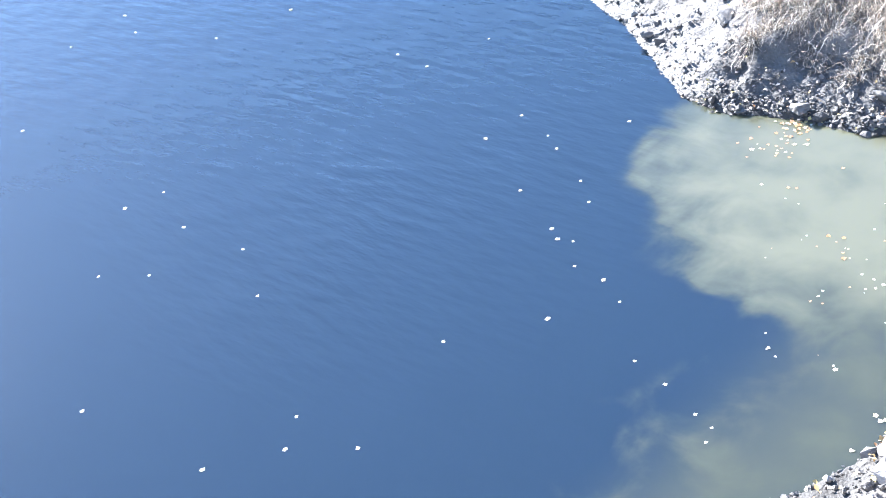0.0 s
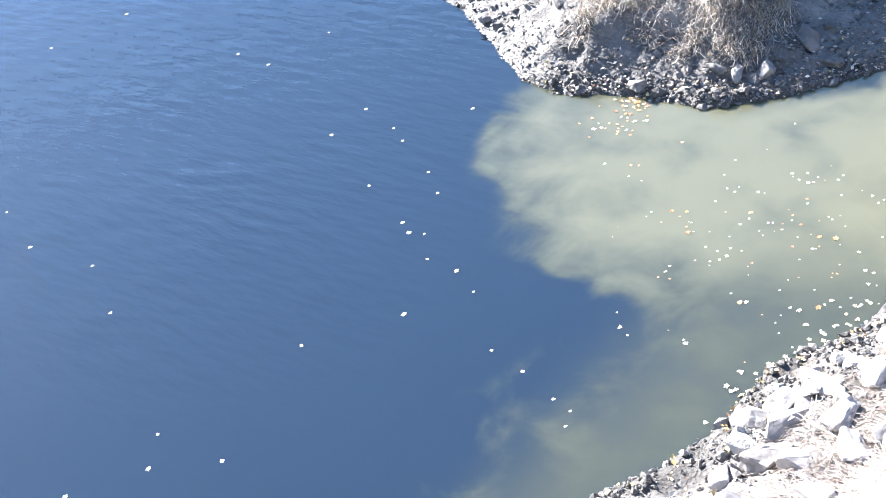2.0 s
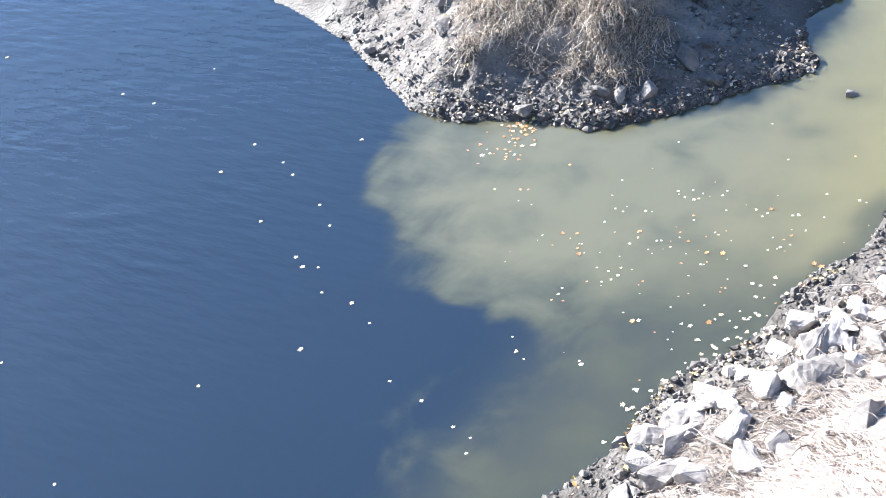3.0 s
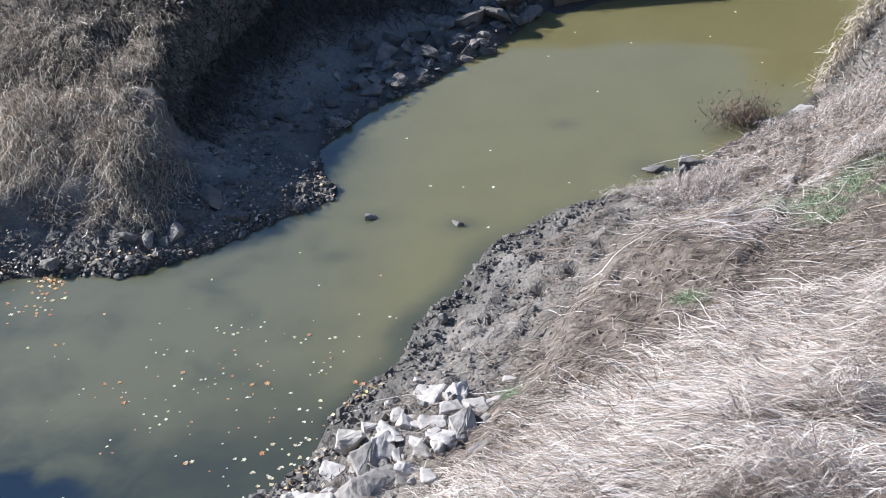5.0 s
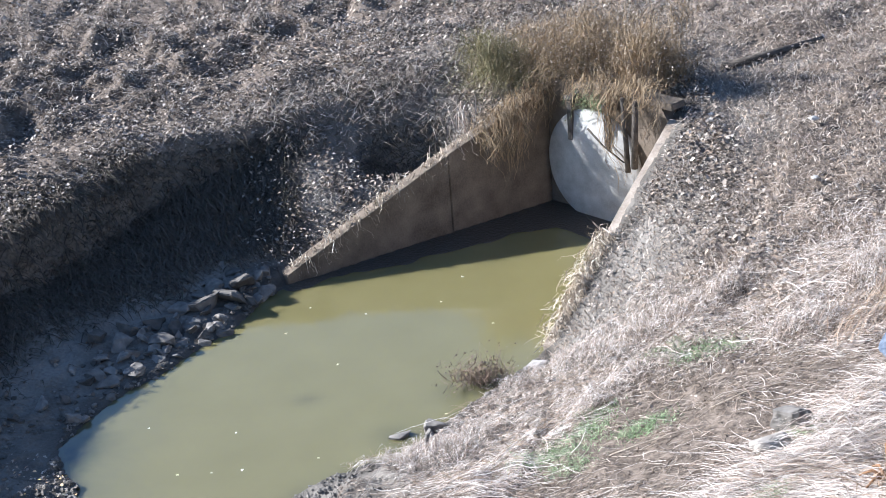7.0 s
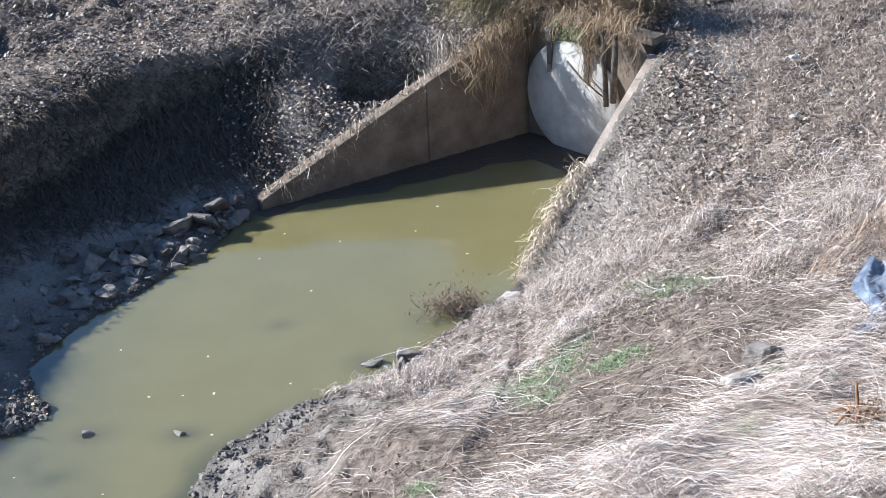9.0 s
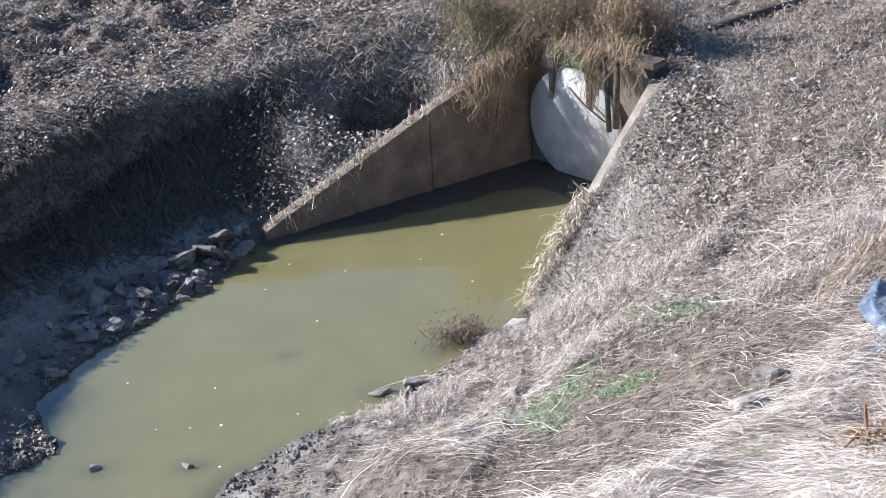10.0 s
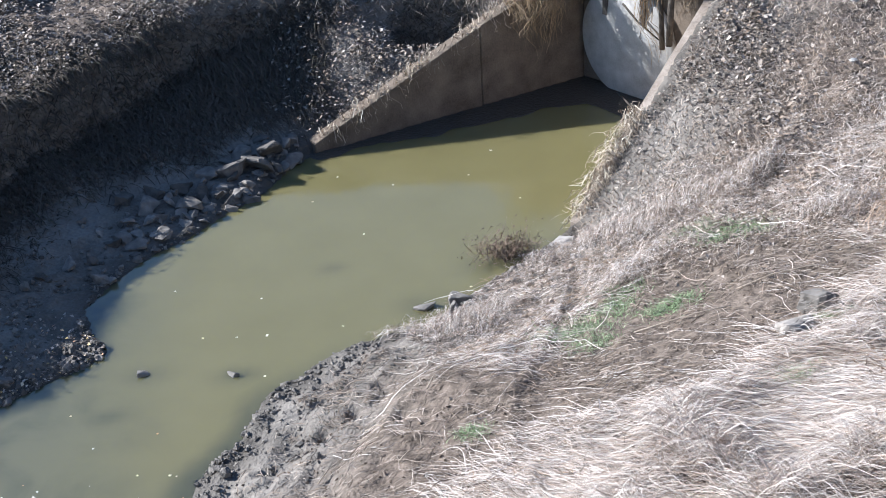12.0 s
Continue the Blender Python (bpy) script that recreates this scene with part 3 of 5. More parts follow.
def box_between(bm, a, b, side, half_w, half_t):
    """A squared bar from a to b; side: the direction of its width."""
    a, b, side = Vector(a), Vector(b), Vector(side).normalized()
    t = (b - a).normalized().cross(side).normalized()
    vs = [bm.verts.new(p + side * half_w * i + t * half_t * j) for p in (a, b) for i, j in ((-1, -1), (1, -1), (1, 1), (-1, 1))]
    bm.faces.new(vs[0:4][::-1]), bm.faces.new(vs[4:8])
    for k in range(4):
        bm.faces.new((vs[k], vs[(k + 1) % 4], vs[4 + (k + 1) % 4], vs[4 + k]))
    bmesh.ops.recalc_face_normals(bm, faces=bm.faces)


GATE = material("gate_iron", (0.56, 0.55, 0.535), (0.33, 0.315, 0.295), 3.5, 0.75, 0.25, 45.0)
RUST = material("dark_iron", (0.105, 0.095, 0.088), (0.045, 0.04, 0.037), 8.0, 0.8, 0.4, 40.0)
out = Vector((-hn.x, -hn.y, 0))
along = Vector((hd.x, hd.y, 0))
gc = Vector((pc.x, pc.y, hole_z)) + out * 0.10 - along * 0.10
gate = new("flap_gate")
tagged(gate, "pale round flap gate closed over the culvert pipe", "flap gate")


def disc_mesh(c, r):
    bm = bmesh.new()
    seg = 56
    rows = []
    for rad, k in ((r, -0.06), (r, 0.02), (r - 0.03, 0.05), (r - 0.12, 0.055), (r - 0.16, 0.075), (r * 0.5, 0.13), (0.06, 0.16)):
        rows.append([bm.verts.new(c + out * k + along * rad * math.cos(a) + Vector((0, 0, rad * math.sin(a)))) for a in [2 * math.pi * i / seg for i in range(seg)]])
    for A, B in zip(rows, rows[1:]):
        for i in range(seg):
            bm.faces.new((A[i], A[(i + 1) % seg], B[(i + 1) % seg], B[i])).smooth = True
    bm.faces.new(rows[-1])
    bm.faces.new(rows[0][::-1])
    bmesh.ops.recalc_face_normals(bm, faces=bm.faces)
    return bm


part("disc", disc_mesh(gc, 1.04), GATE, gate, "pale grey domed disc")
for off in (-0.42, 0.42):
    bm = bmesh.new()
    base = gc + along * off + out * 0.10
    box_between(bm, base + Vector((0, 0, 0.45)), base + Vector((0, 0, 1.22)), along, 0.05, 0.03)
    arm = part("hinge_arm", bm, RUST, gate, "dark iron hinge arm")
    bm = bmesh.new()
    tube(bm, [base + Vector((0, 0, 1.2)) - along * 0.1, base + Vector((0, 0, 1.2)) + along * 0.1], 0.05, 0.05, 12)
    part("hinge_pin", bm, RUST, arm)
    bm = bmesh.new()
    box_between(bm, base + Vector((0, 0, 1.2)), base - out * 0.2 + Vector((0, 0, 1.24)), along, 0.06, 0.05)
    part("hinge_lug", bm, RUST, gate)

# ---------------------------------------------------------------- loose stones
def rock_mesh(seed, flat, mat):
    """A broken block: a hull of few corners, its edges worn, its faces chipped."""
    rnd = random.Random(seed)
    bm = bmesh.new()
    for i in range(14):
        v = Vector((rnd.uniform(-1, 1), rnd.uniform(-1, 1), rnd.uniform(-1, 1)))
        v = v / max(abs(c) for c in v) * rnd.uniform(0.75, 1.0)
        bm.verts.new((v.x * 0.60, v.y * 0.5, v.z * 0.42))
    hull = bmesh.ops.convex_hull(bm, input=bm.verts)
    bmesh.ops.delete(bm, geom=list({e for e in hull["geom_interior"] + hull["geom_unused"] if isinstance(e, bmesh.types.BMVert)}), context="VERTS")
    bmesh.ops.bevel(bm, geom=list(bm.edges), offset=0.05, segments=1, affect="EDGES", clamp_overlap=True)
    bmesh.ops.triangulate(bm, faces=list(bm.faces))
    bmesh.ops.subdivide_edges(bm, edges=[e for e in bm.edges if e.calc_length() > 0.12], cuts=2, use_grid_fill=True)
    bmesh.ops.triangulate(bm, faces=list(bm.faces))
    off = Vector((rnd.uniform(0, 50), rnd.uniform(0, 50), 0))
    for v in bm.verts:
        v.co *= 1 + 0.16 * noise.noise(v.co * 3 + off) + 0.09 * noise.noise(v.co * 8 + off)
        v.co.z *= flat
        v.co *= 1.42
    bmesh.ops.recalc_face_normals(bm, faces=bm.faces)
    me = bpy.data.meshes.new("rock")
    bm.to_mesh(me)
    bm.free()
    me.materials.append(mat)
    return me


ROCKS = [rock_mesh(100 + i, random.Random(i).uniform(0.55, 0.85), ROCK) for i in range(9)]
DARK_ROCKS = [rock_mesh(120 + i, random.Random(i).uniform(0.8, 1.1), ROCK_DARK) for i in range(9)]


def fast_z(x, y):
    """Ground height by interpolation on the sheet's own grid."""
    x, y = np.asarray(x, float), np.asarray(y, float)
    i = np.clip(np.searchsorted(gx, x) - 1, 0, len(gx) - 2)
    j = np.clip(np.searchsorted(gy, y) - 1, 0, len(gy) - 2)
    u = np.clip((x - gx[i]) / (gx[i + 1] - gx[i]), 0, 1)
    v = np.clip((y - gy[j]) / (gy[j + 1] - gy[j]), 0, 1)
    return (GZ[j, i] * (1 - u) + GZ[j, i + 1] * u) * (1 - v) + (GZ[j + 1, i] * (1 - u) + GZ[j + 1, i + 1] * u) * v


def fast_d(x, y):
    i = np.clip(np.searchsorted(gx, x), 0, len(gx) - 1)
    j = np.clip(np.searchsorted(gy, y), 0, len(gy) - 1)
    return GD[j, i]


rock_rnd = random.Random(7)


def place_rocks(spots, label, group, sink=0.18, kinds=ROCKS):
    for x, y, size in spots:
        me = rock_rnd.choice(kinds)
        ob = new("rock", me)
        z = max(float(fast_z(x, y)), 0.0)
        ob.location = (x, y, z + size * (0.32 - sink))
        ob.rotation_euler = (rock_rnd.uniform(-.22, .22), rock_rnd.uniform(-.22, .22), rock_rnd.uniform(0, 6.3))
        k = size * rock_rnd.uniform(0.9, 1.05)
        ob.scale = (k, k * rock_rnd.uniform(0.7, 1.0), k * rock_rnd.uniform(0.8, 1.1))
        tagged(ob, label, "rock", group)


FAR_ROCKS = [(-4.77, 18.68, .29), (-4.44, 19.42, .44), (-4.62, 19.22, .19), (-4.37, 19.23, .22), (-4.03, 19.84, .25), (-4.02, 20.07, .22),
             (-3.78, 19.84, .21), (-3.58, 19.82, .25), (-3.85, 19.54, .18), (-4.19, 19.14, .17), (-4.15, 19.51, .18), (-4.64, 20.04, .36),
             (-4.34, 19.93, .32), (-5.01, 19.79, .31), (-5.1, 19.37, .4), (-5.08, 18.39, .31), (-5.94, 17.75, .27), (-5.38, 17.46, .25),
             (-3.98, 20.54, .64), (-3.5, 20.73, .6), (-3.02, 21.1, .41), (-3.59, 21.5, .33), (-3.36, 21.16, .56), (-3.88, 21.01, .42),
             (-3.18, 21.45, .28), (-3.05, 21.6, .28), (-5.44, 19.54, .27), (-4.28, 20.38, .31), (-4.76, 19.54, .23), (-5.63, 17.93, .22)]
place_rocks([(x, y, s * 0.68) for x, y, s in FAR_ROCKS], "grey broken rock on the shaded muddy bank", "rocks by the wing wall", 0.16, DARK_ROCKS)
WATER_ROCKS = [(-.35, 16.57, .26), (-.82, 16.47, .21), (-.43, 16.22, .2), (-5.31, 15.34, .11), (-5.41, 15.25, .12),
               (-4.38, 15.09, .10), (-3.21, 15.01, .10), (-5.06, 15.51, .11)]
place_rocks(WATER_ROCKS, "dark wet rock standing in shallow muddy water", "rocks in the water", 0.30, DARK_ROCKS)
place_rocks([(1.15, 17.82, .24)], "pale flat stone at the water's edge", "stones at the edge", 0.36)
place_rocks([(3.36, 12.99, .36)], "pale rock lying in flattened straw", "rocks in the grass", 0.27)
place_rocks([(3.67, 13.4, .34)], "dark rock lying in flattened straw", "rocks in the grass", 0.08, DARK_ROCKS)
place_rocks([(-4.06, 29.84, .5)], "pale flat stone on the far slope", "stones on the far slope", 0.2)
NEAR_ROCKS = [(-3.61, 10.69, .3), (-3.34, 10.29, .32), (-3.23, 9.85, .51), (-3.64, 9.59, .34), (-4.04, 9.33, .33), (-2.9, 10.14, .17),
              (-3.71, 10.21, .23), (-3.17, 11.01, .21), (-3.0, 10.9, .18), (-2.88, 11.32, .35), (-2.84, 10.47, .16), (-2.52, 10.51, .23),
              (-2.39, 10.7, .29), (-2.72, 10.77, .28), (-3.19, 10.66, .23), (-2.32, 11.07, .27), (-2.13, 11.14, .15), (-2.16, 10.82, .13),
              (-2.13, 10.2, .22), (-2.81, 10.34, .13), (-2.5, 9.09, .31), (-3.76, 9.16, .27), (-2.54, 11.32, .24), (-2.04, 11.53, .15),
              (-3.21, 10.51, .29), (-2.67, 10.53, .17), (-3.46, 10.09, .14), (-3.44, 10.88, .18), (-2.56, 11.03, .2)]
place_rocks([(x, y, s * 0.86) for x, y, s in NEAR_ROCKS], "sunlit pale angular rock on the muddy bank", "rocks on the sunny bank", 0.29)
place_rocks([(-4.32, 9.06, .29), (-4.12, 8.72, .36), (-4.12, 8.28, .31), (-3.64, 8.89, .27), (-3.76, 8.27, .31), (-3.38, 8.5, .26),
             (-4.11, 7.6, .2), (-4.48, 8.75, .22), (-3.5, 7.9, .24), (-4.4, 7.9, .2), (-3.0, 8.6, .22), (-3.3, 9.3, .2)],
            "sunlit pale angular rock on the muddy bank", "rocks on the sunny bank", 0.32)
rubble_rnd = random.Random(21)
for _ in range(46):
    t, off = rubble_rnd.random(), abs(rubble_rnd.gauss(0, 0.45))
    x, y = -5.0 + 2.1 * t - 0.8 * off, 18.0 + 3.1 * t + 0.6 * off
    place_rocks([(x, y, rubble_rnd.uniform(0.08, 0.20))], "grey broken rock on the shaded muddy bank", "rocks by the wing wall", 0.2, DARK_ROCKS)
for _ in range(40):
    u, v = rubble_rnd.uniform(-0.1, 1.0), rubble_rnd.gauss(0, 0.38)
    x, y = -4.2 + 2.1 * u - 0.5 * v, 8.9 + 2.3 * u + 0.8 * v
    place_rocks([(x, y, rubble_rnd.uniform(0.08, 0.19))], "small pale broken stone among larger rocks", "rocks on the sunny bank", 0.24)
TIP_ROCKS = [(-11.91, 16.68, .4), (-11.39, 16.2, .39), (-11.42, 15.97, .34), (-11.15, 16.02, .26), (-10.2, 15.23, .28), (-9.93, 14.7, .41),
             (-10.85, 14.45, .16), (-11.24, 14.64, .21), (-8.3, 13.7, .22), (-6.53, 15.13, .42), (-6.81, 14.42, .33), (-7.09, 14.22, .27),
             (-6.14, 14.88, .3), (-6.0, 14.6, .16), (-5.41, 15.26, .13), (-5.08, 15.52, .12), (-7.37, 14.16, .25)]
place_rocks([(x, y, s * 0.85) for x, y, s in TIP_ROCKS[:4]], "pale sunlit rock among reeds on the point", "rocks on the point", 0.15)
place_rocks([(x, y, s * 0.75) for x, y, s in TIP_ROCKS[4:]], "dark rock half sunk in the muddy point", "rocks on the point", 0.28, DARK_ROCKS)

# ---------------------------------------------------------------- clods and pebbles
def lumps(name, x, y, z, size, mat, seed, label, kind="stuff", knobbly=1.0, fine=2):
    """Many small uneven lumps in one mesh."""
    rng = np.random.default_rng(seed)
    bm = bmesh.new()
    bmesh.ops.create_icosphere(bm, subdivisions=fine, radius=0.5)
    co = np.array([v.co[:] for v in bm.verts])
    fa = np.array([[v.index for v in f.verts] for f in bm.faces])
    bm.free()
    n, k = len(x), len(co)
    V = np.empty((n, k, 3))
    jit = 1 + knobbly * (rng.random((n, k, 1)) - 0.5)
    V[:] = co[None] * jit
    V *= size[:, None, None] * rng.uniform(0.7, 1.2, (n, 1, 3))
    V[:, :, 2] *= 0.75
    V += np.stack([x, y, z + size * 0.12], -1)[:, None]
    F = (fa[None] + (np.arange(n) * k)[:, None, None]).reshape(-1, 3)
    ob = from_arrays(name, V.reshape(-1, 3), F, mat)
    ob.data.polygons.foreach_set("use_smooth", np.zeros(len(F), bool))
    return tagged(ob, label, "clods", kind=kind)


def scatter(n, x0, x1, y0, y1, seed, keep):
    """Plan points in a rectangle that pass a density test in 0..1."""
    rng = np.random.default_rng(seed)
    x, y = rng.uniform(x0, x1, n), rng.uniform(y0, y1, n)
    ok = rng.random(n) < keep(x, y)
    return x[ok], y[ok]


def off_walls(x, y):
    """1 on the banks, 0 inside the culvert's walls."""
    k = np.ones_like(x)
    for a, b in ((LT, LC), (LC, RC), (RC, RT)):
        ab = b - a
        t = np.clip(((x - a.x) * ab.x + (y - a.y) * ab.y) / ab.length_squared, 0, 1)
        k *= np.hypot(x - a.x - t * ab.x, y - a.y - t * ab.y) > 0.30
    return k


def off_cove(x, y):
    return np.hypot(x + 5.35, y - 16.5) > 0.75


CLOD = random_tones("clod", [(0.13, 0.117, 0.103), (0.24, 0.217, 0.192), (0.085, 0.076, 0.066), (0.28, 0.255, 0.225)], 0.7, 0.35, 1.0)
rng = np.random.default_rng(4)
def point_shore(x, y):
    return (0.25 + 0.75 * smooth(-9.8, -9.0, x)) * off_walls(x, y) * off_cove(x, y) * (fast_d(x, y) > 0.0)


cx, cy = scatter(70000, -12.5, -4.5, 13.2, 17.2, 3, lambda x, y: point_shore(x, y) * np.exp(-np.maximum(fast_d(x, y), 0) / 0.6) * 0.5)
lumps("mud_clods", cx, cy, fast_z(cx, cy) - 0.004, rng.gamma(1.3, 0.016, len(cx)) + 0.010, CLOD, 5, "crumbled dark mud clods along the point's shore", fine=1)
cx, cy = scatter(5200, -12.0, -4.7, 13.2, 16.8, 30, lambda x, y: point_shore(x, y) * np.exp(-np.maximum(fast_d(x, y) - 0.2, 0) / 0.5) * (0.1 + 0.9 * smooth(0.48, 0.62, fbm(x * 1.7, y * 1.7, 98, 3))) * 0.7)
lumps("mud_blocks", cx, cy, fast_z(cx, cy) - 0.03, np.minimum(rng.gamma(2.0, 0.022, len(cx)) + 0.04, 0.14), CLOD, 31, "dark slumped lumps of wet mud on the point", knobbly=1.2, fine=2)
cx, cy = scatter(140000, -5.5, 1.0, 6.0, 17.5, 6, lambda x, y: (fast_d(x, y) > 0.0) * np.exp(-np.maximum(fast_d(x, y), 0) / 0.40) * 0.55 * (0.2 + 0.8 * smooth(0.42, 0.6, fbm(x * 2.5, y * 2.5, 99, 3))) * off_walls(x, y))
lumps("shore_clods", cx, cy, fast_z(cx, cy), rng.gamma(1.5, 0.018, len(cx)) + 0.012, CLOD, 8, "small dark mud crumbs at the waterline", fine=1)
cx, cy = scatter(9000, -6.5, -2.6, 16.0, 21.6, 9, lambda x, y: off_cove(x, y) * (fast_d(x, y) > 0.0) * np.exp(-np.maximum(fast_d(x, y), 0) / 0.5) * 0.4 * off_walls(x, y))
lumps("bank_rubble", cx, cy, fast_z(cx, cy), rng.gamma(1.5, 0.028, len(cx)) + 0.02, CLOD, 10, "dark rubble at the foot of the shaded bank", fine=1)
cx, cy = scatter(3200, -5.0, -1.8, 7.2, 11.8, 15, lambda x, y: (fast_d(x, y) > 0.05) * np.exp(-((y - 9.9 - 0.55 * (x + 3.2)) / 1.1) ** 2) * smooth(2.1, 0.5, fast_d(x, y)) * (0.1 + 0.9 * smooth(0.45, 0.6, fbm(x * 2.2, y * 2.2, 94, 3))) * 0.30)
STONE = random_tones("stone_bits", [(0.34, 0.31, 0.285), (0.46, 0.43, 0.39), (0.20, 0.182, 0.165), (0.38, 0.34, 0.30)], 0.85, 0.25, 0.8)
lumps("stone_rubble", cx, cy, fast_z(cx, cy), rng.gamma(1.6, 0.036, len(cx)) + 0.025, STONE, 16, "pale broken stones between the larger rocks", knobbly=0.8, fine=1)

# ---------------------------------------------------------------- blades
def strips(name, P, W, mat, label, category, kind="stuff"):
    """Blades as ribbons: P (n, k, 3) spines, W (n, k, 3) half widths."""
    n, k = P.shape[:2]
    V = np.stack([P - W, P + W], 2).reshape(n, k * 2, 3)
    q = np.array([[2 * i, 2 * i + 1, 2 * i + 3, 2 * i + 2] for i in range(k - 1)])
    F = (q[None] + (np.arange(n) * 2 * k)[:, None, None]).reshape(-1, 4)
    ob = from_arrays(name, V.reshape(-1, 3), F, mat)
    return tagged(ob, label, category, kind=kind)


def lying(x, y, heading, length, width, lift, seed, bend=0.5, k=5, wave=0.0):
    """Ribbons that lie along the ground, humped by lift."""
    rng = np.random.default_rng(seed)
    n = len(x)
    s = np.linspace(0, 1, k)
    turn = rng.normal(0, bend, n)
    ang = heading[:, None] + turn[:, None] * (s - 0.5)[None] + rng.normal(0, wave, (n, k))
    dl = length[:, None] / (k - 1)
    px = x[:, None] + np.concatenate([np.zeros((n, 1)), np.cumsum(np.cos(ang[:, :-1]) * dl, 1)], 1)
    py = y[:, None] + np.concatenate([np.zeros((n, 1)), np.cumsum(np.sin(ang[:, :-1]) * dl, 1)], 1)
    base = rng.random(n)[:, None] * lift[:, None] * 0.9
    pz = fast_z(px, py) + 0.012 + base + lift[:, None] * np.sin(np.pi * s)[None] * rng.uniform(0.1, 1.0, n)[:, None]
    P = np.stack([px, py, pz], -1)
    tilt = rng.normal(0, 0.6, n)[:, None]
    taper = (1 - 0.75 * s ** 2)[None] * width[:, None] * 0.5
    W = np.stack([-np.sin(ang) * np.cos(tilt) * taper, np.cos(ang) * np.cos(tilt) * taper, np.sin(tilt) * taper + 0 * ang], -1)
    return P, W


def standing(x, y, heading, length, width, reach, seed, k=5, z=None, sag=0.75):
    """Ribbons that rise, arch over and droop."""
    rng = np.random.default_rng(seed)
    n = len(x)
    s = np.linspace(0, 1, k)[None]
    L = length[:, None]
    ang = heading[:, None] + rng.normal(0, 0.25, (n, 1)) * s
    out_ = L * reach[:, None] * (0.35 * s + 0.65 * s ** 2)
    up = L * (0.95 * s - sag * reach[:, None] * s ** 2)
    px, py = x[:, None] + np.cos(ang) * out_, y[:, None] + np.sin(ang) * out_
    z0 = fast_z(x, y) if z is None else z
    P = np.stack([px, py, z0[:, None] - 0.02 + up], -1)
    face = rng.uniform(0, np.pi, n)[:, None]
    taper = (1 - 0.8 * s ** 1.5) * width[:, None] * 0.5
    W = np.stack([np.cos(face) * taper, np.sin(face) * taper, 0 * taper], -1)
    return P, W


def line_of(x, xs, ys):
    return np.interp(x, xs, ys)


TUFT = random_tones("tuft", [(0.26, 0.17, 0.10), (0.40, 0.28, 0.18), (0.14, 0.095, 0.06), (0.34, 0.25, 0.17)], 0.65, 0.3)


def band_edge(x, y):
    """The near edge of the crinkled brown band along the water."""
    return line_of(x, [-3, -1, .17, .57, 1.11, 1.65, 2.14, 2.8, 3.5, 4.35, 4.9, 6], [16.5, 15.2, 13.3, 13.7, 14.66, 15.15, 15.7, 15.8, 15.7, 14.93, 14.5, 14.9]) + 0.6 * (fbm(x * 0.9, y * 0.9, 63, 3) - 0.5)


def straw_density(x, y):
    l1 = line_of(x, [-4.3, -3.3, -2.6, -1.47, -.8, -.27, .4, 1.3, 2.3, 2.8, 4.05, 5.24, 8], [7.2, 8.5, 9.7, 10.7, 11.07, 11.8, 12.2, 11.95, 12.05, 13.0, 13.74, 14.2, 16]) + 0.5 * (fbm(x * 0.8, y * 0.8, 61, 3) - 0.5)
    l2 = band_edge(x, y)
    mat_ = smooth(0.25, -0.35, y - l1) * (0.30 + 0.70 * smooth(0.36, 0.58, fbm(x * 1.3, y * 2.6, 62, 3)))
    band = smooth(-0.3, 0.3, y - l2) * smooth(19.0, 16.5, y)
    thin = 0.010 + 0.03 * smooth(0.5, 0.7, fbm(x * 1.4, y * 1.4, 65, 3))
    d = fast_d(x, y)
    return np.clip(mat_ + 0.6 * band + thin, 0, 1) * smooth(0.7, 1.7, d + 1.2 * band + 0.8 * (fbm(x * 1.2, y * 1.2, 67, 3) - 0.5)) * off_walls(x, y) * (1 - 0.8 * np.exp(-((x - 5.27) / 0.4) ** 2 - ((y - 13.98) / 0.6) ** 2)) * (1 - 0.8 * np.exp(-((x - 3.1) / 0.55) ** 2 - ((y - 15.9) / 0.3) ** 2)) * (1 - 0.85 * np.exp(-((x - 3.14) / 0.4) ** 2 - ((y - 12.0) / 0.22) ** 2)) * (1 - 0.95 * np.exp(-((x - 3.55) / 0.45) ** 2 - ((y - 13.15) / 0.4) ** 2))


def flow(x, y, seed):
    rng = np.random.default_rng(seed)
    return -0.25 - 0.26 * smooth(1.2, 3.0, x) + 1.7 * (fbm(x * 0.35, y * 0.35, 71, 2) - 0.5) * 1.3 + rng.normal(0, 0.30, len(x)) + 0.9 * (rng.random(len(x)) < 0.14) * rng.normal(0, 1, len(x)) + np.pi * (rng.random(len(x)) < 0.5)


sx, sy = scatter(340000, -4.5, 7.0, 6.2, 19.0, 11, straw_density)
rng = np.random.default_rng(12)
n = len(sx)
lift = 0.012 + 0.32 * smooth(0.38, 0.66, fbm(sx * 1.1, sy * 1.1, 73, 3)) * straw_density(sx, sy) * smooth(-3.2, -1.2, sx)
crinkle = np.maximum(smooth(14.6, 15.8, sy), smooth(-0.2, 0.4, sy - band_edge(sx, sy)))
P, W = lying(sx, sy, flow(sx, sy, 13) + crinkle * rng.normal(0, 0.8, n), (rng.gamma(3.0, 0.10, n) + 0.08) * (1 - 0.5 * crinkle), rng.uniform(0.0028, 0.0068, n), lift, 14, 0.8, 5, 0.20 + 0.50 * crinkle[:, None])
strips("flattened_straw", P, W, STRAW, "pale dead grass flattened over the sunny bank", "dry grass")
tx, ty = scatter(44000, -4.0, 7.0, 7.5, 19.5, 17, lambda x, y: straw_density(x, y) * np.maximum(0.6 * smooth(0.45, 0.65, fbm(x * 1.5, y * 1.5, 77, 3)), 0.7 * smooth(-0.1, 0.6, y - band_edge(x, y))))
rng = np.random.default_rng(18)
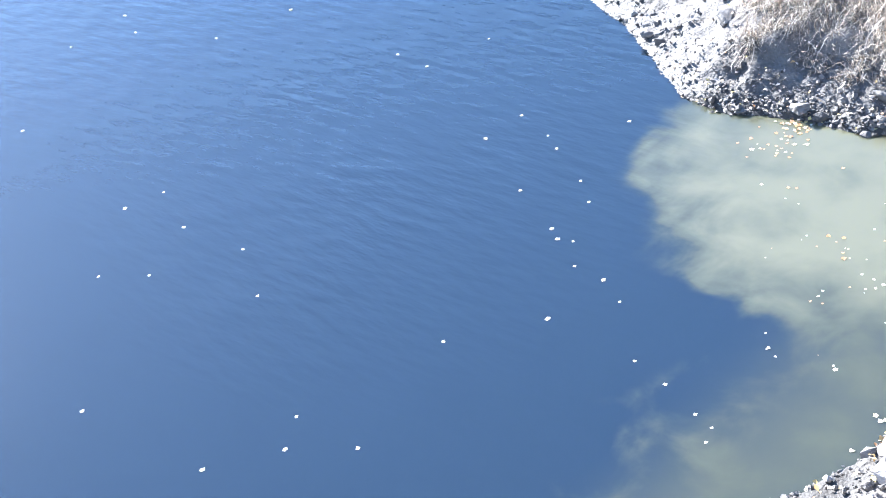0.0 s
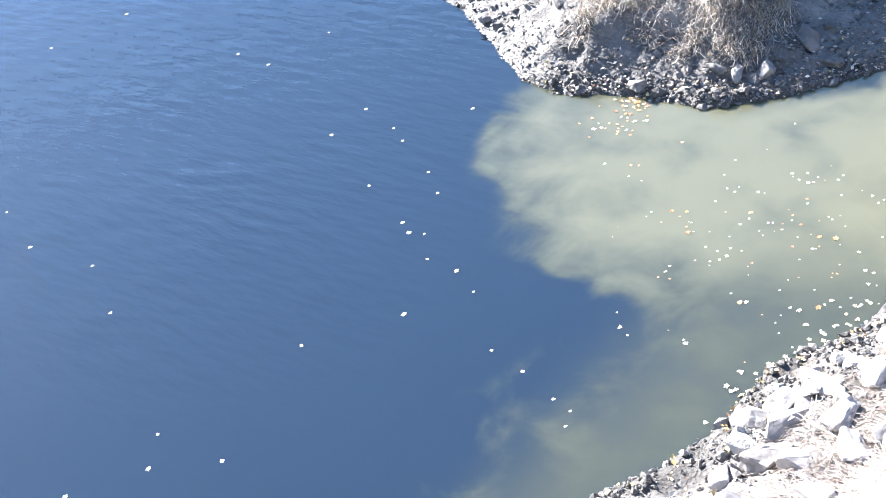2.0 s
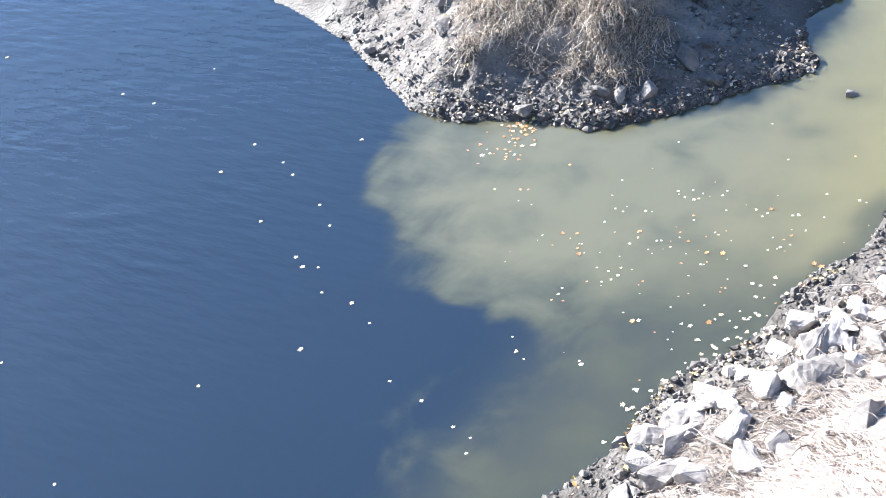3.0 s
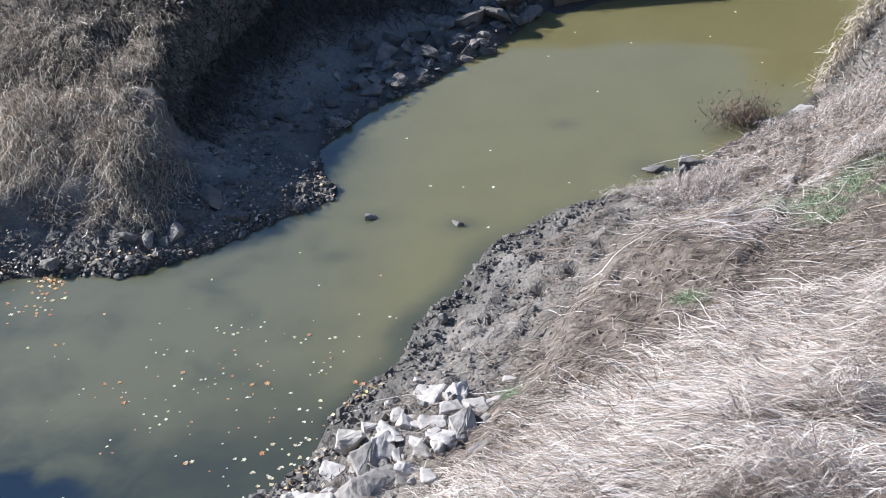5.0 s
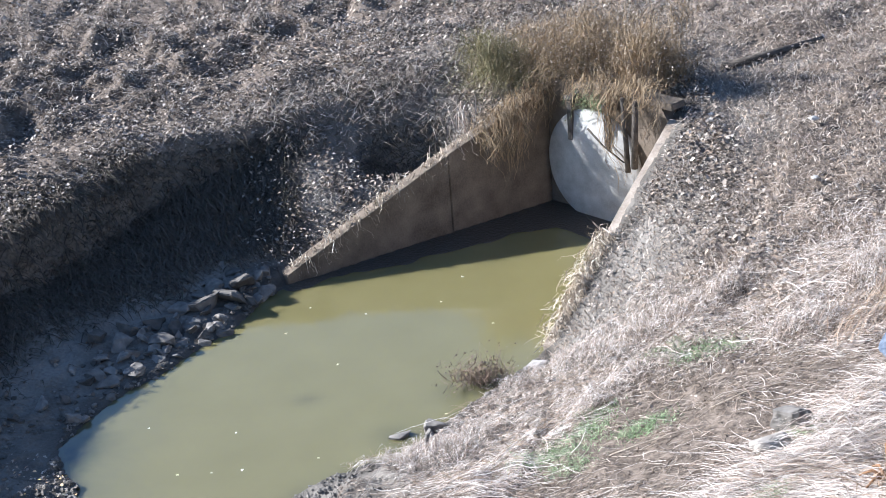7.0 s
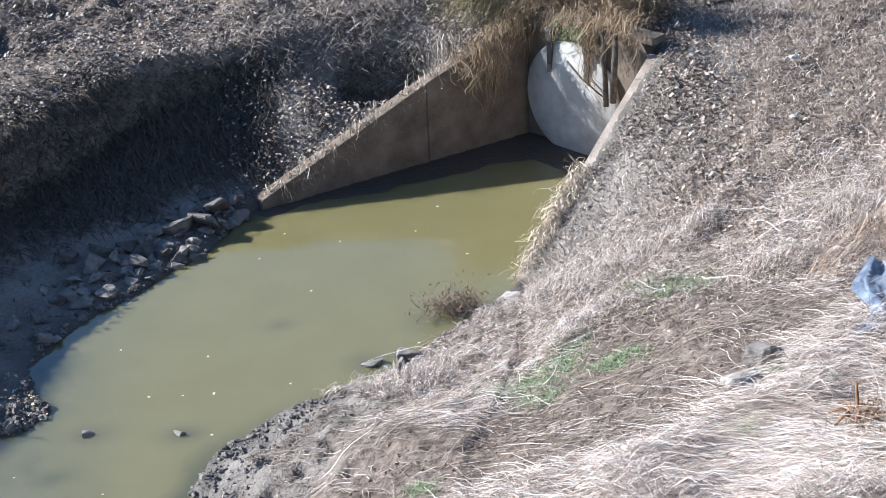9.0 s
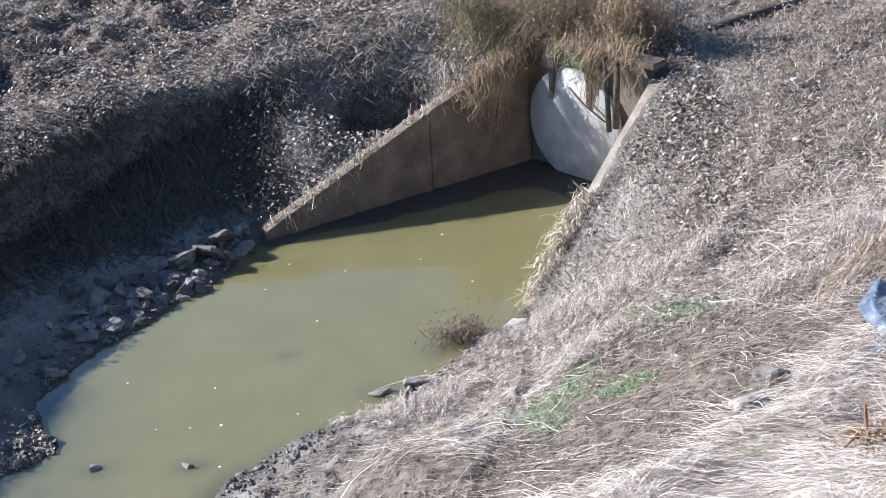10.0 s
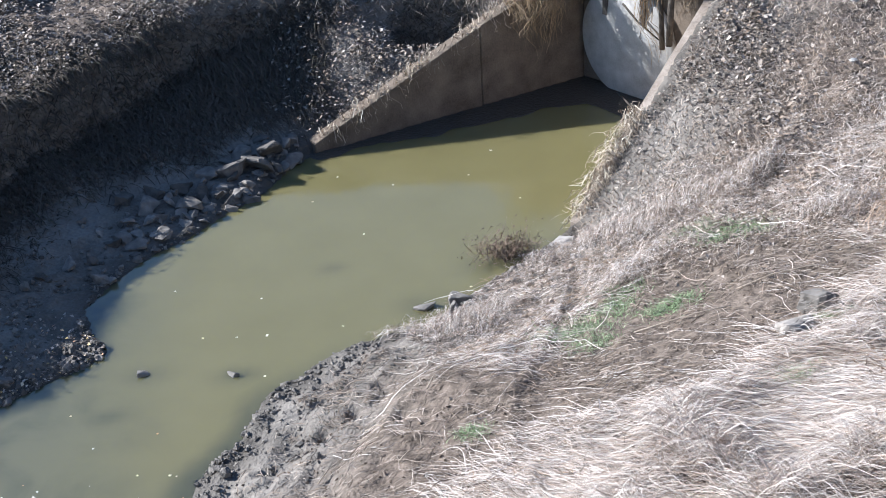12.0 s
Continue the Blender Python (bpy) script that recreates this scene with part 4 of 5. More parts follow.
n = len(tx)
P, W = standing(tx, ty, flow(tx, ty, 19), rng.uniform(0.12, 0.42, n), rng.uniform(0.004, 0.010, n), rng.uniform(0.7, 1.7, n), 20, 5, sag=0.9)
strips("brown_tufts", P, W, TUFT, "brown dry grass tufts on the sunny bank", "dry grass")
tx, ty = scatter(2400, -3.0, 7.0, 8.0, 17.5, 24, lambda x, y: np.clip(straw_density(x, y) * 0.5 + 0.05 * (fast_d(x, y) > 1.2), 0, 1))
n = len(tx)
P, W = lying(tx, ty, flow(tx, ty, 25) + np.random.default_rng(26).normal(0, 0.6, n), np.random.default_rng(27).uniform(0.6, 1.5, n), np.random.default_rng(28).uniform(0.004, 0.008, n),
             0.03 + 0.2 * straw_density(tx, ty), 29, 0.7, 9, 0.30)
strips("long_stalks", P, W, STRAW, "long pale dead stalks strewn over the bank", "dry grass")


def near_litter(x, y):
    return smooth(14.2, 17.5, y + 0.2 * x) * smooth(0.1, 0.4, fast_d(x, y)) * off_walls(x, y) * (x > 0.3)


lx, ly = scatter(80000, 0.3, 9.5, 15.0, 29.0, 21, near_litter)
rng = np.random.default_rng(22)
n = len(lx)
P, W = standing(lx, ly, rng.uniform(0, 6.28, n), rng.uniform(0.08, 0.26, n), rng.uniform(0.008, 0.022, n), rng.uniform(0.5, 1.2, n), 23, 3)
strips("dry_weeds", P, W, WEED, "short brown dry weeds on the bank", "dry weeds")


def far_litter(x, y):
    d = fast_d(x, y)
    edge = smooth(1.2, 1.75, fast_z(x, y) + 0.5 * (fbm(x * 0.8, y * 0.8, 81, 3) - 0.5))
    wing = smooth(-3.7, -3.0, x) * smooth(21.5, 21.9, y)
    gully = 1 - np.exp(-((x + 0.6) / 0.85) ** 2 - ((y - 23.85) / 0.52) ** 2)
    return gully ** 1.5 * np.maximum(edge, wing) * (d > 0.05) * off_walls(x, y) * (0.45 + 0.55 * smooth(0.35, 0.6, fbm(x * 1.2, y * 1.2, 83, 3)))


fx, fy = scatter(340000, -15.0, 4.6, 16.5, 34.0, 31, lambda x, y: far_litter(x, y) * (y > 20.2 - 0.35 * (x + 14)) * smooth(35, 22, y))
rng = np.random.default_rng(32)
n = len(fx)
lush = smooth(0.3, 0.65, fbm(fx * 1.6, fy * 1.6, 85, 3)) * np.where(fx < -3.0, 0.4 + 0.6 * smooth(4.4, 6.0, fast_d(fx, fy)), 1.0)
ridge_top = np.exp(-((fy - 24.9) / 0.8) ** 2) * smooth(-4.2, -3.0, fx) * smooth(0.9, 0.2, fx)
P, W = standing(fx, fy, rng.normal(-1.2, 1.1, n), 0.08 + (0.30 * lush + 0.18 * ridge_top) * rng.random(n), rng.uniform(0.010, 0.028, n), rng.uniform(0.5, 1.3, n), 33, 3)
strips("dry_thicket", P, W, LITTER, "grey-brown dry weeds covering the far slope", "dry weeds")

# roots and leaf mould on the cut bank's face, tones darkened as its shade
ROOT_SHADE = random_tones("root_shade", [(0.075, 0.064, 0.054), (0.12, 0.10, 0.083), (0.05, 0.044, 0.038), (0.18, 0.15, 0.125), (0.08, 0.08, 0.055)], 0.9, 0.15)


# cover kept below the shadow line, and spread over the shaded hollow
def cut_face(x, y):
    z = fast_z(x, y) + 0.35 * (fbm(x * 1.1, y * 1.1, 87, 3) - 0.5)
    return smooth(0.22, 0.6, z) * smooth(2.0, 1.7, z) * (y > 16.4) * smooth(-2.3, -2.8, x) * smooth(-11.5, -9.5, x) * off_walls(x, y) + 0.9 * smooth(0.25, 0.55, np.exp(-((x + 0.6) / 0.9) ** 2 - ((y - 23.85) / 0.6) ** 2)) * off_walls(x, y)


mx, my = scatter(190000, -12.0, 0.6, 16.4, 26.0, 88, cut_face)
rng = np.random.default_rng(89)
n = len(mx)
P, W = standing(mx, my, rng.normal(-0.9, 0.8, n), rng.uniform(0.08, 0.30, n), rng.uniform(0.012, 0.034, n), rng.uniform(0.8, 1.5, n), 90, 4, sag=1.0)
strips("bank_roots", P, W, ROOT_SHADE, "matted roots and leaf mould darkened as shade on the cut bank", "roots")

# fallen leaves lying in the weeds
RUSSET = random_tones("russet", [(0.44, 0.32, 0.22), (0.30, 0.20, 0.13), (0.58, 0.45, 0.34), (0.20, 0.13, 0.085)], 0.6, 0.35)
CRUMB = random_tones("crumb", [(0.17, 0.13, 0.10), (0.26, 0.21, 0.17), (0.10, 0.075, 0.058)], 0.9, 0.2)
LEAF_DRY = random_tones("dry_leaf", [(0.32, 0.25, 0.19), (0.46, 0.40, 0.34), (0.22, 0.16, 0.115), (0.55, 0.50, 0.45), (0.36, 0.27, 0.20), (0.26, 0.20, 0.15)], 0.55, 0.4)


def flakes(name, x, y, size, seed, mat, label, dz=0.05):
    rng = np.random.default_rng(seed)
    n = len(x)
    z = fast_z(x, y) + rng.uniform(0.01, dz, n)
    a = rng.uniform(0, 6.28, n)
    u = np.stack([np.cos(a), np.sin(a), rng.normal(0, 0.35, n)], -1) * size[:, None] * 0.5
    v = np.stack([-np.sin(a), np.cos(a), rng.normal(0, 0.35, n)], -1) * size[:, None] * 0.34
    c = np.stack([x, y, z], -1)
    up = np.array([0, 0, 1.0])[None] * size[:, None] * 0.15
    V = np.stack([c - u, c + v + up, c + u, c - v + up], 1).reshape(-1, 3)
    F = (np.array([[0, 3, 2], [0, 2, 1]])[None] + (np.arange(n) * 4)[:, None, None]).reshape(-1, 3)
    return tagged(from_arrays(name, V, F, mat), label, "leaf litter", kind="stuff")


ax_, ay_ = scatter(17000, 0.3, 9.5, 14.5, 29.0, 41, lambda x, y: near_litter(x, y) * 0.6)
flakes("leaf_litter", ax_, ay_, np.random.default_rng(42).uniform(0.03, 0.07, len(ax_)), 43, LEAF_DRY, "fallen dry leaves on the sunny bank", 0.14)
ax_, ay_ = scatter(110000, -15, 4.6, 16.5, 34.0, 44, lambda x, y: far_litter(x, y) * (y > 20.2 - 0.35 * (x + 14)) * (0.42 + 0.5 * smooth(-3.8, -2.5, x)) * smooth(35, 22, y))
MULCH = random_tones("mulch", [(0.16, 0.13, 0.108), (0.27, 0.225, 0.19), (0.09, 0.075, 0.062), (0.36, 0.31, 0.265)], 0.85, 0.2)
mx_, my_ = scatter(40000, -15, 4.6, 16.5, 34.0, 144, lambda x, y: far_litter(x, y) * (y > 20.2 - 0.35 * (x + 14)) * 0.7 * smooth(35, 22, y))
flakes("leaf_mulch", mx_, my_, np.random.default_rng(145).uniform(0.05, 0.13, len(mx_)), 146, MULCH, "dark rotted leaves under the far weeds", 0.1)
flakes("leaf_litter", ax_, ay_, np.random.default_rng(45).uniform(0.03, 0.085, len(ax_)), 46, LEAF_DRY, "fallen dry leaves on the far slope", 0.2)
ax_, ay_ = scatter(7000, -12, -4.6, 13.2, 16.5, 47, lambda x, y: (fast_d(x, y) > 0) * np.exp(-np.maximum(fast_d(x, y), 0) / 0.9) * 0.35)
flakes("leaf_litter", ax_, ay_, np.random.default_rng(48).uniform(0.03, 0.07, len(ax_)), 49, LEAF_DRY, "small fallen leaves on the muddy point", 0.06)

SHORE_LEAF = random_tones("shore_leaf", [(0.62, 0.36, 0.14), (0.72, 0.66, 0.50), (0.50, 0.24, 0.10), (0.70, 0.58, 0.22), (0.42, 0.30, 0.18), (0.78, 0.74, 0.64)], 0.55, 0.4)
ax_, ay_ = scatter(9000, -5.6, -3.0, 7.0, 12.4, 54, lambda x, y: (fast_d(x, y) > 0.0) * np.exp(-np.maximum(fast_d(x, y), 0) / 0.22) * 0.5 * smooth(0.4, 0.6, fbm(x * 2, y * 2, 95, 3)))
flakes("drifted_leaves", ax_, ay_, np.random.default_rng(55).uniform(0.03, 0.08, len(ax_)), 56, SHORE_LEAF, "orange and yellow leaves drifted on the shore", 0.04)
ax_, ay_ = scatter(6000, -10.5, -4.6, 13.2, 16.2, 57, lambda x, y: (fast_d(x, y) > 0.0) * np.exp(-np.maximum(fast_d(x, y), 0) / 0.25) * 0.4)
flakes("drifted_leaves", ax_, ay_, np.random.default_rng(58).uniform(0.025, 0.07, len(ax_)), 59, SHORE_LEAF, "pale and orange leaves drifted on the point", 0.05)

# reeds on the point
def reed_density(x, y):
    d = fast_d(x, y)
    clump = smooth(0.38, 0.58, fbm(x * 1.3, y * 1.3, 91, 3))
    east = line_of(y, [13, 14.2, 15.4, 17.0, 19.0], [-6.5, -6.55, -7.0, -7.6, -8.4])
    west = line_of(y, [13, 14, 14.8, 15.3, 16, 17, 19], [-8.6, -9.0, -9.6, -10.2, -11.4, -13.5, -16])
    fray = 0.5 * (fbm(x * 2, y * 2, 93, 2) - 0.5)
    return smooth(18.3, 17.3, y) * smooth(0.55, 1.0, d + fray) * smooth(0.15, -0.25, x - east + fray) * smooth(-0.2, 0.3, x - west + fray) * (0.4 + 0.6 * clump) * np.prod([np.hypot(x - a, y - b) > 0.7 * s for a, b, s in TIP_ROCKS], 0)


rx_, ry_ = scatter(6500, -16, -6, 13.6, 21.5, 51, reed_density)
rng = np.random.default_rng(52)
tuft_heading = np.repeat(rng.normal(-1.4, 0.3, len(rx_)), 24)
tuft_size = np.repeat(rng.uniform(0.30, 0.85, len(rx_)), 24)
rx_, ry_ = (np.repeat(v, 24) + rng.normal(0, 0.06, len(v) * 24) for v in (rx_, ry_))
n = len(rx_)
P, W = standing(rx_, ry_, tuft_heading + rng.normal(0, 0.4, n), tuft_size * (0.55 + 0.45 * smooth(1.0, 2.4, fast_d(rx_, ry_))) * (1 - 0.55 * smooth(15.8, 17.0, ry_)) * rng.uniform(0.4, 1.05, n), rng.uniform(0.007, 0.015, n), rng.uniform(0.25, 1.15, n), 53, 6, sag=1.1)
P = P + np.cumsum(np.random.default_rng(54).normal(0, 0.028, P.shape), 1)
strips("dead_reeds", P, W, REED, "drooping dead reeds on the muddy point", "reeds")

# green shoots
gpts = [(0.95, 14.32, .33), (1.3, 14.48, .33), (1.24, 13.9, .2), (1.6, 14.75, .2), (2.05, 14.34, .22), (2.3, 14.4, .2), (1.74, 15.1, .2), (2.75, 16.2, .28), (3.2, 15.88, .24),
        (3.45, 15.73, .2), (2.96, 15.76, .2), (3.78, 13.2, .14), (3.1, 12.0, .2), (2.2, 10.2, .35), (-.2, 12.3, .14), (-2.0, 11.2, .12)]
GXY = np.concatenate([np.random.default_rng(60 + i).normal((x, y), (r * 0.75, r * 0.5), (int(2200 * r), 2)) for i, (x, y, r) in enumerate(gpts)])
rng = np.random.default_rng(61)
n = len(GXY)
P, W = standing(GXY[:, 0], GXY[:, 1], rng.uniform(0, 6.28, n), rng.uniform(0.05, 0.16, n), rng.uniform(0.005, 0.012, n), rng.uniform(0.4, 1.2, n), 62, 4)
strips("green_shoots", P, W, GREEN, "patches of fresh green grass shoots", "grass")

# ---------------------------------------------------------------- vines and brush over the culvert
def hanging(n, a, b, drop, seed, clumps=30, spread=0.045, fall=(0.3, 1.1)):
    """Strands that start along a-b, lean out by drop and hang."""
    rng = np.random.default_rng(seed)
    a, b, drop = np.array(a), np.array(b), np.array(drop)
    s = np.linspace(0, 1, 7)[None, :, None]
    clump = np.clip(rng.choice(rng.random(clumps), n) + rng.normal(0, spread, n), 0, 1)
    start = a[None] + (b - a)[None] * clump[:, None] + rng.normal(0, 0.05, (n, 3))
    L = rng.uniform(*fall, n)[:, None, None]
    outv = drop[None, None] * (np.sqrt(s)) * rng.uniform(0.3, 1.3, n)[:, None, None]
    P = start[:, None] + outv + np.array([0, 0, 1.0]) * (0.12 * np.sin(np.pi * np.minimum(s * 2, 1)) - L * s ** 1.4)
    P = P + np.cumsum(rng.normal(0, 0.042, P.shape) * np.array([1, 1, 0.5]), 1)
    f = rng.uniform(0, np.pi, n)[:, None, None]
    w = rng.uniform(0.004, 0.009, n)[:, None, None] * (1 - 0.5 * s)
    W = np.concatenate([np.cos(f) * w, np.sin(f) * w, 0 * w], -1)
    return P, W


VINE = random_tones("vine", [(0.30, 0.22, 0.14), (0.42, 0.32, 0.21), (0.22, 0.16, 0.10), (0.36, 0.26, 0.16)], 0.75, 0.2)
front = Vector((nl.x, nl.y, 0)).normalized() * -0.22


def bunches(rows, lean, seed):
    """Ragged tails of stems: each row is a start, a length, a width and a number of stems."""
    rng = np.random.default_rng(seed)
    k = 10
    s = np.linspace(0, 1, k)
    Ps, Ws = [], []
    for (x, y, z), length, wide, count in rows:
        count = int(count * 0.6)
        side = np.cumsum(rng.normal(0, 0.06, (k, 2)), 0)
        L = length * rng.beta(1.6, 1.6, count)[:, None]
        spread = rng.normal(0, wide, (count, 3)) * np.array([1, 1, 0.6])
        P = np.empty((count, k, 3))
        t = L * s[None] / length
        for i in (0, 1):
            P[:, :, i] = (x, y)[i] + lean[i] * np.sqrt(np.minimum(t * 3, 1)) + np.interp(t, s, side[:, i]) + spread[:, i:i + 1] * (1 - 0.45 * s[None])
        P[:, :, 2] = z + spread[:, 2:] + 0.10 * np.sin(np.pi * np.minimum(s * 3, 1))[None] - L * s[None] ** 1.25
        P += np.cumsum(rng.normal(0, 0.032, P.shape), 1)
        f = rng.uniform(0, np.pi, count)[:, None]
        w = rng.uniform(0.003, 0.008, count)[:, None] * (1 - 0.5 * s[None])
        Ps.append(P)
        Ws.append(np.stack([np.cos(f) * w, np.sin(f) * w, 0 * w], -1))
    return np.concatenate(Ps), np.concatenate(Ws)


def along_wall(u, z, back=0.08):
    q = LT.lerp(LC, u)
    return (q.x + nl.x * back, q.y + nl.y * back, z)


lean = (front.x * 1.1, front.y * 1.1)
tails = [(along_wall(0.71, 1.80), 0.8, 0.06, 50), (along_wall(0.89, 2.2), 0.9, 0.05, 40), (along_wall(0.75, 1.92), 0.60, 0.10, 60),
         (along_wall(0.79, 2.0), 1.30, 0.07, 80), (along_wall(0.83, 2.05), 0.85, 0.09, 60), (along_wall(0.87, 2.15), 1.25, 0.05, 50), (along_wall(0.92, 2.25), 0.55, 0.10, 60),
         (along_wall(0.95, 2.3), 1.05, 0.06, 50), (along_wall(0.99, 2.35), 0.7, 0.06, 40),
         (along_wall(0.77, 1.95), 1.0, 0.08, 70), (along_wall(0.81, 2.05), 0.5, 0.14, 90), (along_wall(0.85, 2.1), 1.45, 0.06, 70), (along_wall(0.90, 2.2), 0.6, 0.14, 90)]
P, W = bunches(tails, lean, 70)
strips("hanging_vines", P, W, VINE, "dry brown vines hanging over the wing wall", "vine", kind="")


def along_head(u, z):
    q = LC.lerp(RC, u)
    return (q.x, q.y, z)


tails = [(along_head(0.28, 2.5), 0.5, 0.07, 30), (along_head(0.48, 2.5), 0.45, 0.09, 40), (along_head(0.63, 2.55), 1.9, 0.06, 90), (along_head(0.72, 2.6), 0.5, 0.08, 30),
         (along_head(0.84, 2.65), 0.9, 0.06, 30), (along_head(0.98, 2.7), 0.8, 0.06, 25),
         (along_head(0.10, 2.55), 0.6, 0.10, 60), (along_head(0.38, 2.6), 0.4, 0.10, 60), (along_head(0.55, 2.6), 0.5, 0.10, 70), (along_head(0.78, 2.7), 0.6, 0.10, 80), (along_head(0.90, 2.7), 0.55, 0.09, 70)]
P, W = bunches(tails, (out.x * 0.38, out.y * 0.38), 71)
strips("hanging_vines", P, W, VINE, "dry brown vines hanging over the flap gate", "vine", kind="")
pa, pb = LT.lerp(LC, 0.02), LT.lerp(LC, 0.72)
P, W = hanging(260, (pa.x, pa.y + 0.15, 0.25), (pb.x, pb.y + 0.15, 1.75), (front.x * 0.35, front.y * 0.35, 0), 72, fall=(0.05, 0.22))
strips("wall_grass", P, W, REED, "dry grass drooping over the sloping wall top", "dry grass", kind="")
P, W = hanging(46, (0.15, 23.75, 1.9), (1.1, 24.35, 2.3), (0.05, -0.25, 0), 73, 6, 0.05, fall=(0.3, 0.9))
strips("hanging_roots", P, W, STRAW, "pale dead roots hanging in the hollow", "roots", kind="")


pa, pb = RT.lerp(RC, 0.02), RT.lerp(RC, 0.42)
P, W = hanging(650, (pa.x + nr.x * 0.8, pa.y + nr.y * 0.8, 0.22), (pb.x + nr.x * 0.8, pb.y + nr.y * 0.8, 1.1), (-nr.x * 0.9, -nr.y * 0.9, 0), 74, fall=(0.03, 0.22))
strips("wall_grass", P, W, REED, "dry grass spilling over the pale wall", "dry grass", kind="")


def thicket(name, centre, radius, n, seed, mat, label, length=(0.25, 0.75), width=(0.005, 0.013), heading=-1.6, turn=2.4, leaf=None, reach=(0.3, 1.6), category="bush"):
    """A mound of arching, kinked stems with small leaves on them."""
    rng = np.random.default_rng(seed)
    tuft = rng.normal(0, 0.45, (max(6, n // 60), 3)) * np.array(radius)
    c = tuft[rng.integers(0, len(tuft), n)] + rng.normal(0, 0.16, (n, 3)) * np.array(radius)
    x, y = c[:, 0], c[:, 1]
    z = np.abs(c[:, 2])
    lean = heading + turn * (tuft[rng.integers(0, len(tuft), n), 0] / radius[0]) + rng.normal(0, 0.8, n)
    P, W = standing(x, y, lean, rng.uniform(*length, n), rng.uniform(*width, n), rng.uniform(*reach, n), seed + 1, 7, z, 1.0)
    P = P + np.cumsum(np.random.default_rng(seed + 2).normal(0, 0.06, P.shape), 1)
    thing = tagged(new(name), label, category)
    thing.location = centre
    stems = strips("tangle", P, W, mat, "", "", kind="")
    stems.parent = thing
    if leaf:
        pick = rng.integers(0, n, int(n * 2.2))
        s = P[pick, rng.integers(2, 7, len(pick))]
        size = rng.uniform(0.015, 0.05, len(pick))
        u = rng.normal(0, 1, (len(pick), 3))
        u /= np.linalg.norm(u, axis=1)[:, None]
        v = np.cross(u, rng.normal(0, 1, (len(pick), 3)))
        v /= np.linalg.norm(v, axis=1)[:, None]
        u, v = u * size[:, None] * 0.5, v * size[:, None] * 0.28
        V = np.stack([s - u, s + v, s + u, s - v], 1).reshape(-1, 3)
        F = (np.array([[0, 1, 2, 3]])[None] + (np.arange(len(pick)) * 4)[:, None, None]).reshape(-1, 4)
        leaves = from_arrays("foliage", V, F, leaf)
        leaves.parent = thing
    return thing


OLIVE = random_tones("olive_leaf", [(0.15, 0.145, 0.065), (0.24, 0.215, 0.11), (0.33, 0.27, 0.165), (0.10, 0.095, 0.045)], 0.6, 0.3)
thicket("bush", (1.3, 24.75, 2.3), (0.75, 0.5, 0.6), 1700, 80, OLIVE, "olive-brown mound of tangled vines above the wing wall", leaf=OLIVE)
thicket("bush", (2.6, 24.9, 2.45), (1.2, 0.7, 0.8), 3600, 83, VINE, "brown tangle of dry vines above the headwall", (0.2, 0.6), leaf=LITTER, reach=(0.1, 1.2))
thicket("bush", (2.75, 24.15, 2.5), (0.9, 0.35, 0.5), 1500, 95, VINE, "low brown tangle of dry stems along the headwall", (0.2, 0.6), (0.005, 0.012), leaf=WEED, reach=(0.2, 1.4))
thicket("bush", (3.8, 23.35, 2.4), (0.60, 0.45, 0.9), 1500, 86, VINE, "tall dry brown bush beside the headwall", (0.3, 1.1), leaf=WEED, reach=(0.05, 0.8))
thicket("shrub", (2.72, 23.3, 2.1), (0.30, 0.2, 0.12), 120, 89, GREEN, "small green fern hanging over the gate", (0.12, 0.32), (0.004, 0.010), leaf=OLIVE)
thicket("shrub", (0.5, 17.75, 0.0), (0.40, 0.28, 0.20), 300, 92, TWIG, "leafless brown brush leaning over the water", (0.15, 0.42), (0.005, 0.012), 2.8, 2.4, leaf=TWIG)

# driftwood against the gate
DARK_WOOD = material("dark_wood", (0.13, 0.112, 0.095), (0.05, 0.042, 0.036), 9.0, 0.85, 0.5, 50.0)
PALE_WOOD = material("pale_wood", (0.52, 0.45, 0.37), (0.28, 0.22, 0.17), 9.0, 0.8, 0.4, 50.0)


def stick(name, pts, r0, r1, label, mat=DARK_WOOD):
    bm = bmesh.new()
    tube(bm, pts, r0, r1, 8)
    return tagged(linked(name, bm, mat), label, "branch")


g = gc + out * 0.25
stick("branch", [g + along * 0.98 + Vector((0, 0, 0.2)), g + along * 0.94 + Vector((0, 0, 0.8)), g + along * 0.88 + Vector((0, 0, 1.5))], 0.05, 0.035, "dark weathered branch leaning on the gate")
stick("branch", [g + along * 1.12 + Vector((0, 0, 0.3)), g + along * 1.16 + Vector((0, 0, 1.5))], 0.06, 0.05, "dark weathered branch leaning on the gate")
stick("branch", [g + along * 0.1 + Vector((0, 0, 0.8)), g + along * 0.45 + Vector((0, 0, 0.55)), g + along * 0.9 + Vector((0, 0, 0.35))], 0.02, 0.012, "thin bare branch across the gate")
stick("branch", [(2.45, 22.6, 0.35), (2.75, 22.2, 0.12), (2.95, 21.95, 0.05)], 0.02, 0.012, "thin bare branch lying in the water")

hx, hy = scatter(2200, 4.4, 7.5, 14.6, 17.4, 64, lambda x, y: np.exp(-((y - 15.2 - 0.75 * (x - 5.0)) / 0.28) ** 2) * 0.8)
rng = np.random.default_rng(65)
n = len(hx)
P, W = lying(hx, hy, rng.normal(0.66, 0.22, n), rng.uniform(0.3, 0.9, n), rng.uniform(0.004, 0.009, n), np.full(n, 0.26), 66, 0.7, 7, 0.28)
strips("stalk_heap", P, W, RUSSET, "russet heap of bent dead stalks", "dry grass")
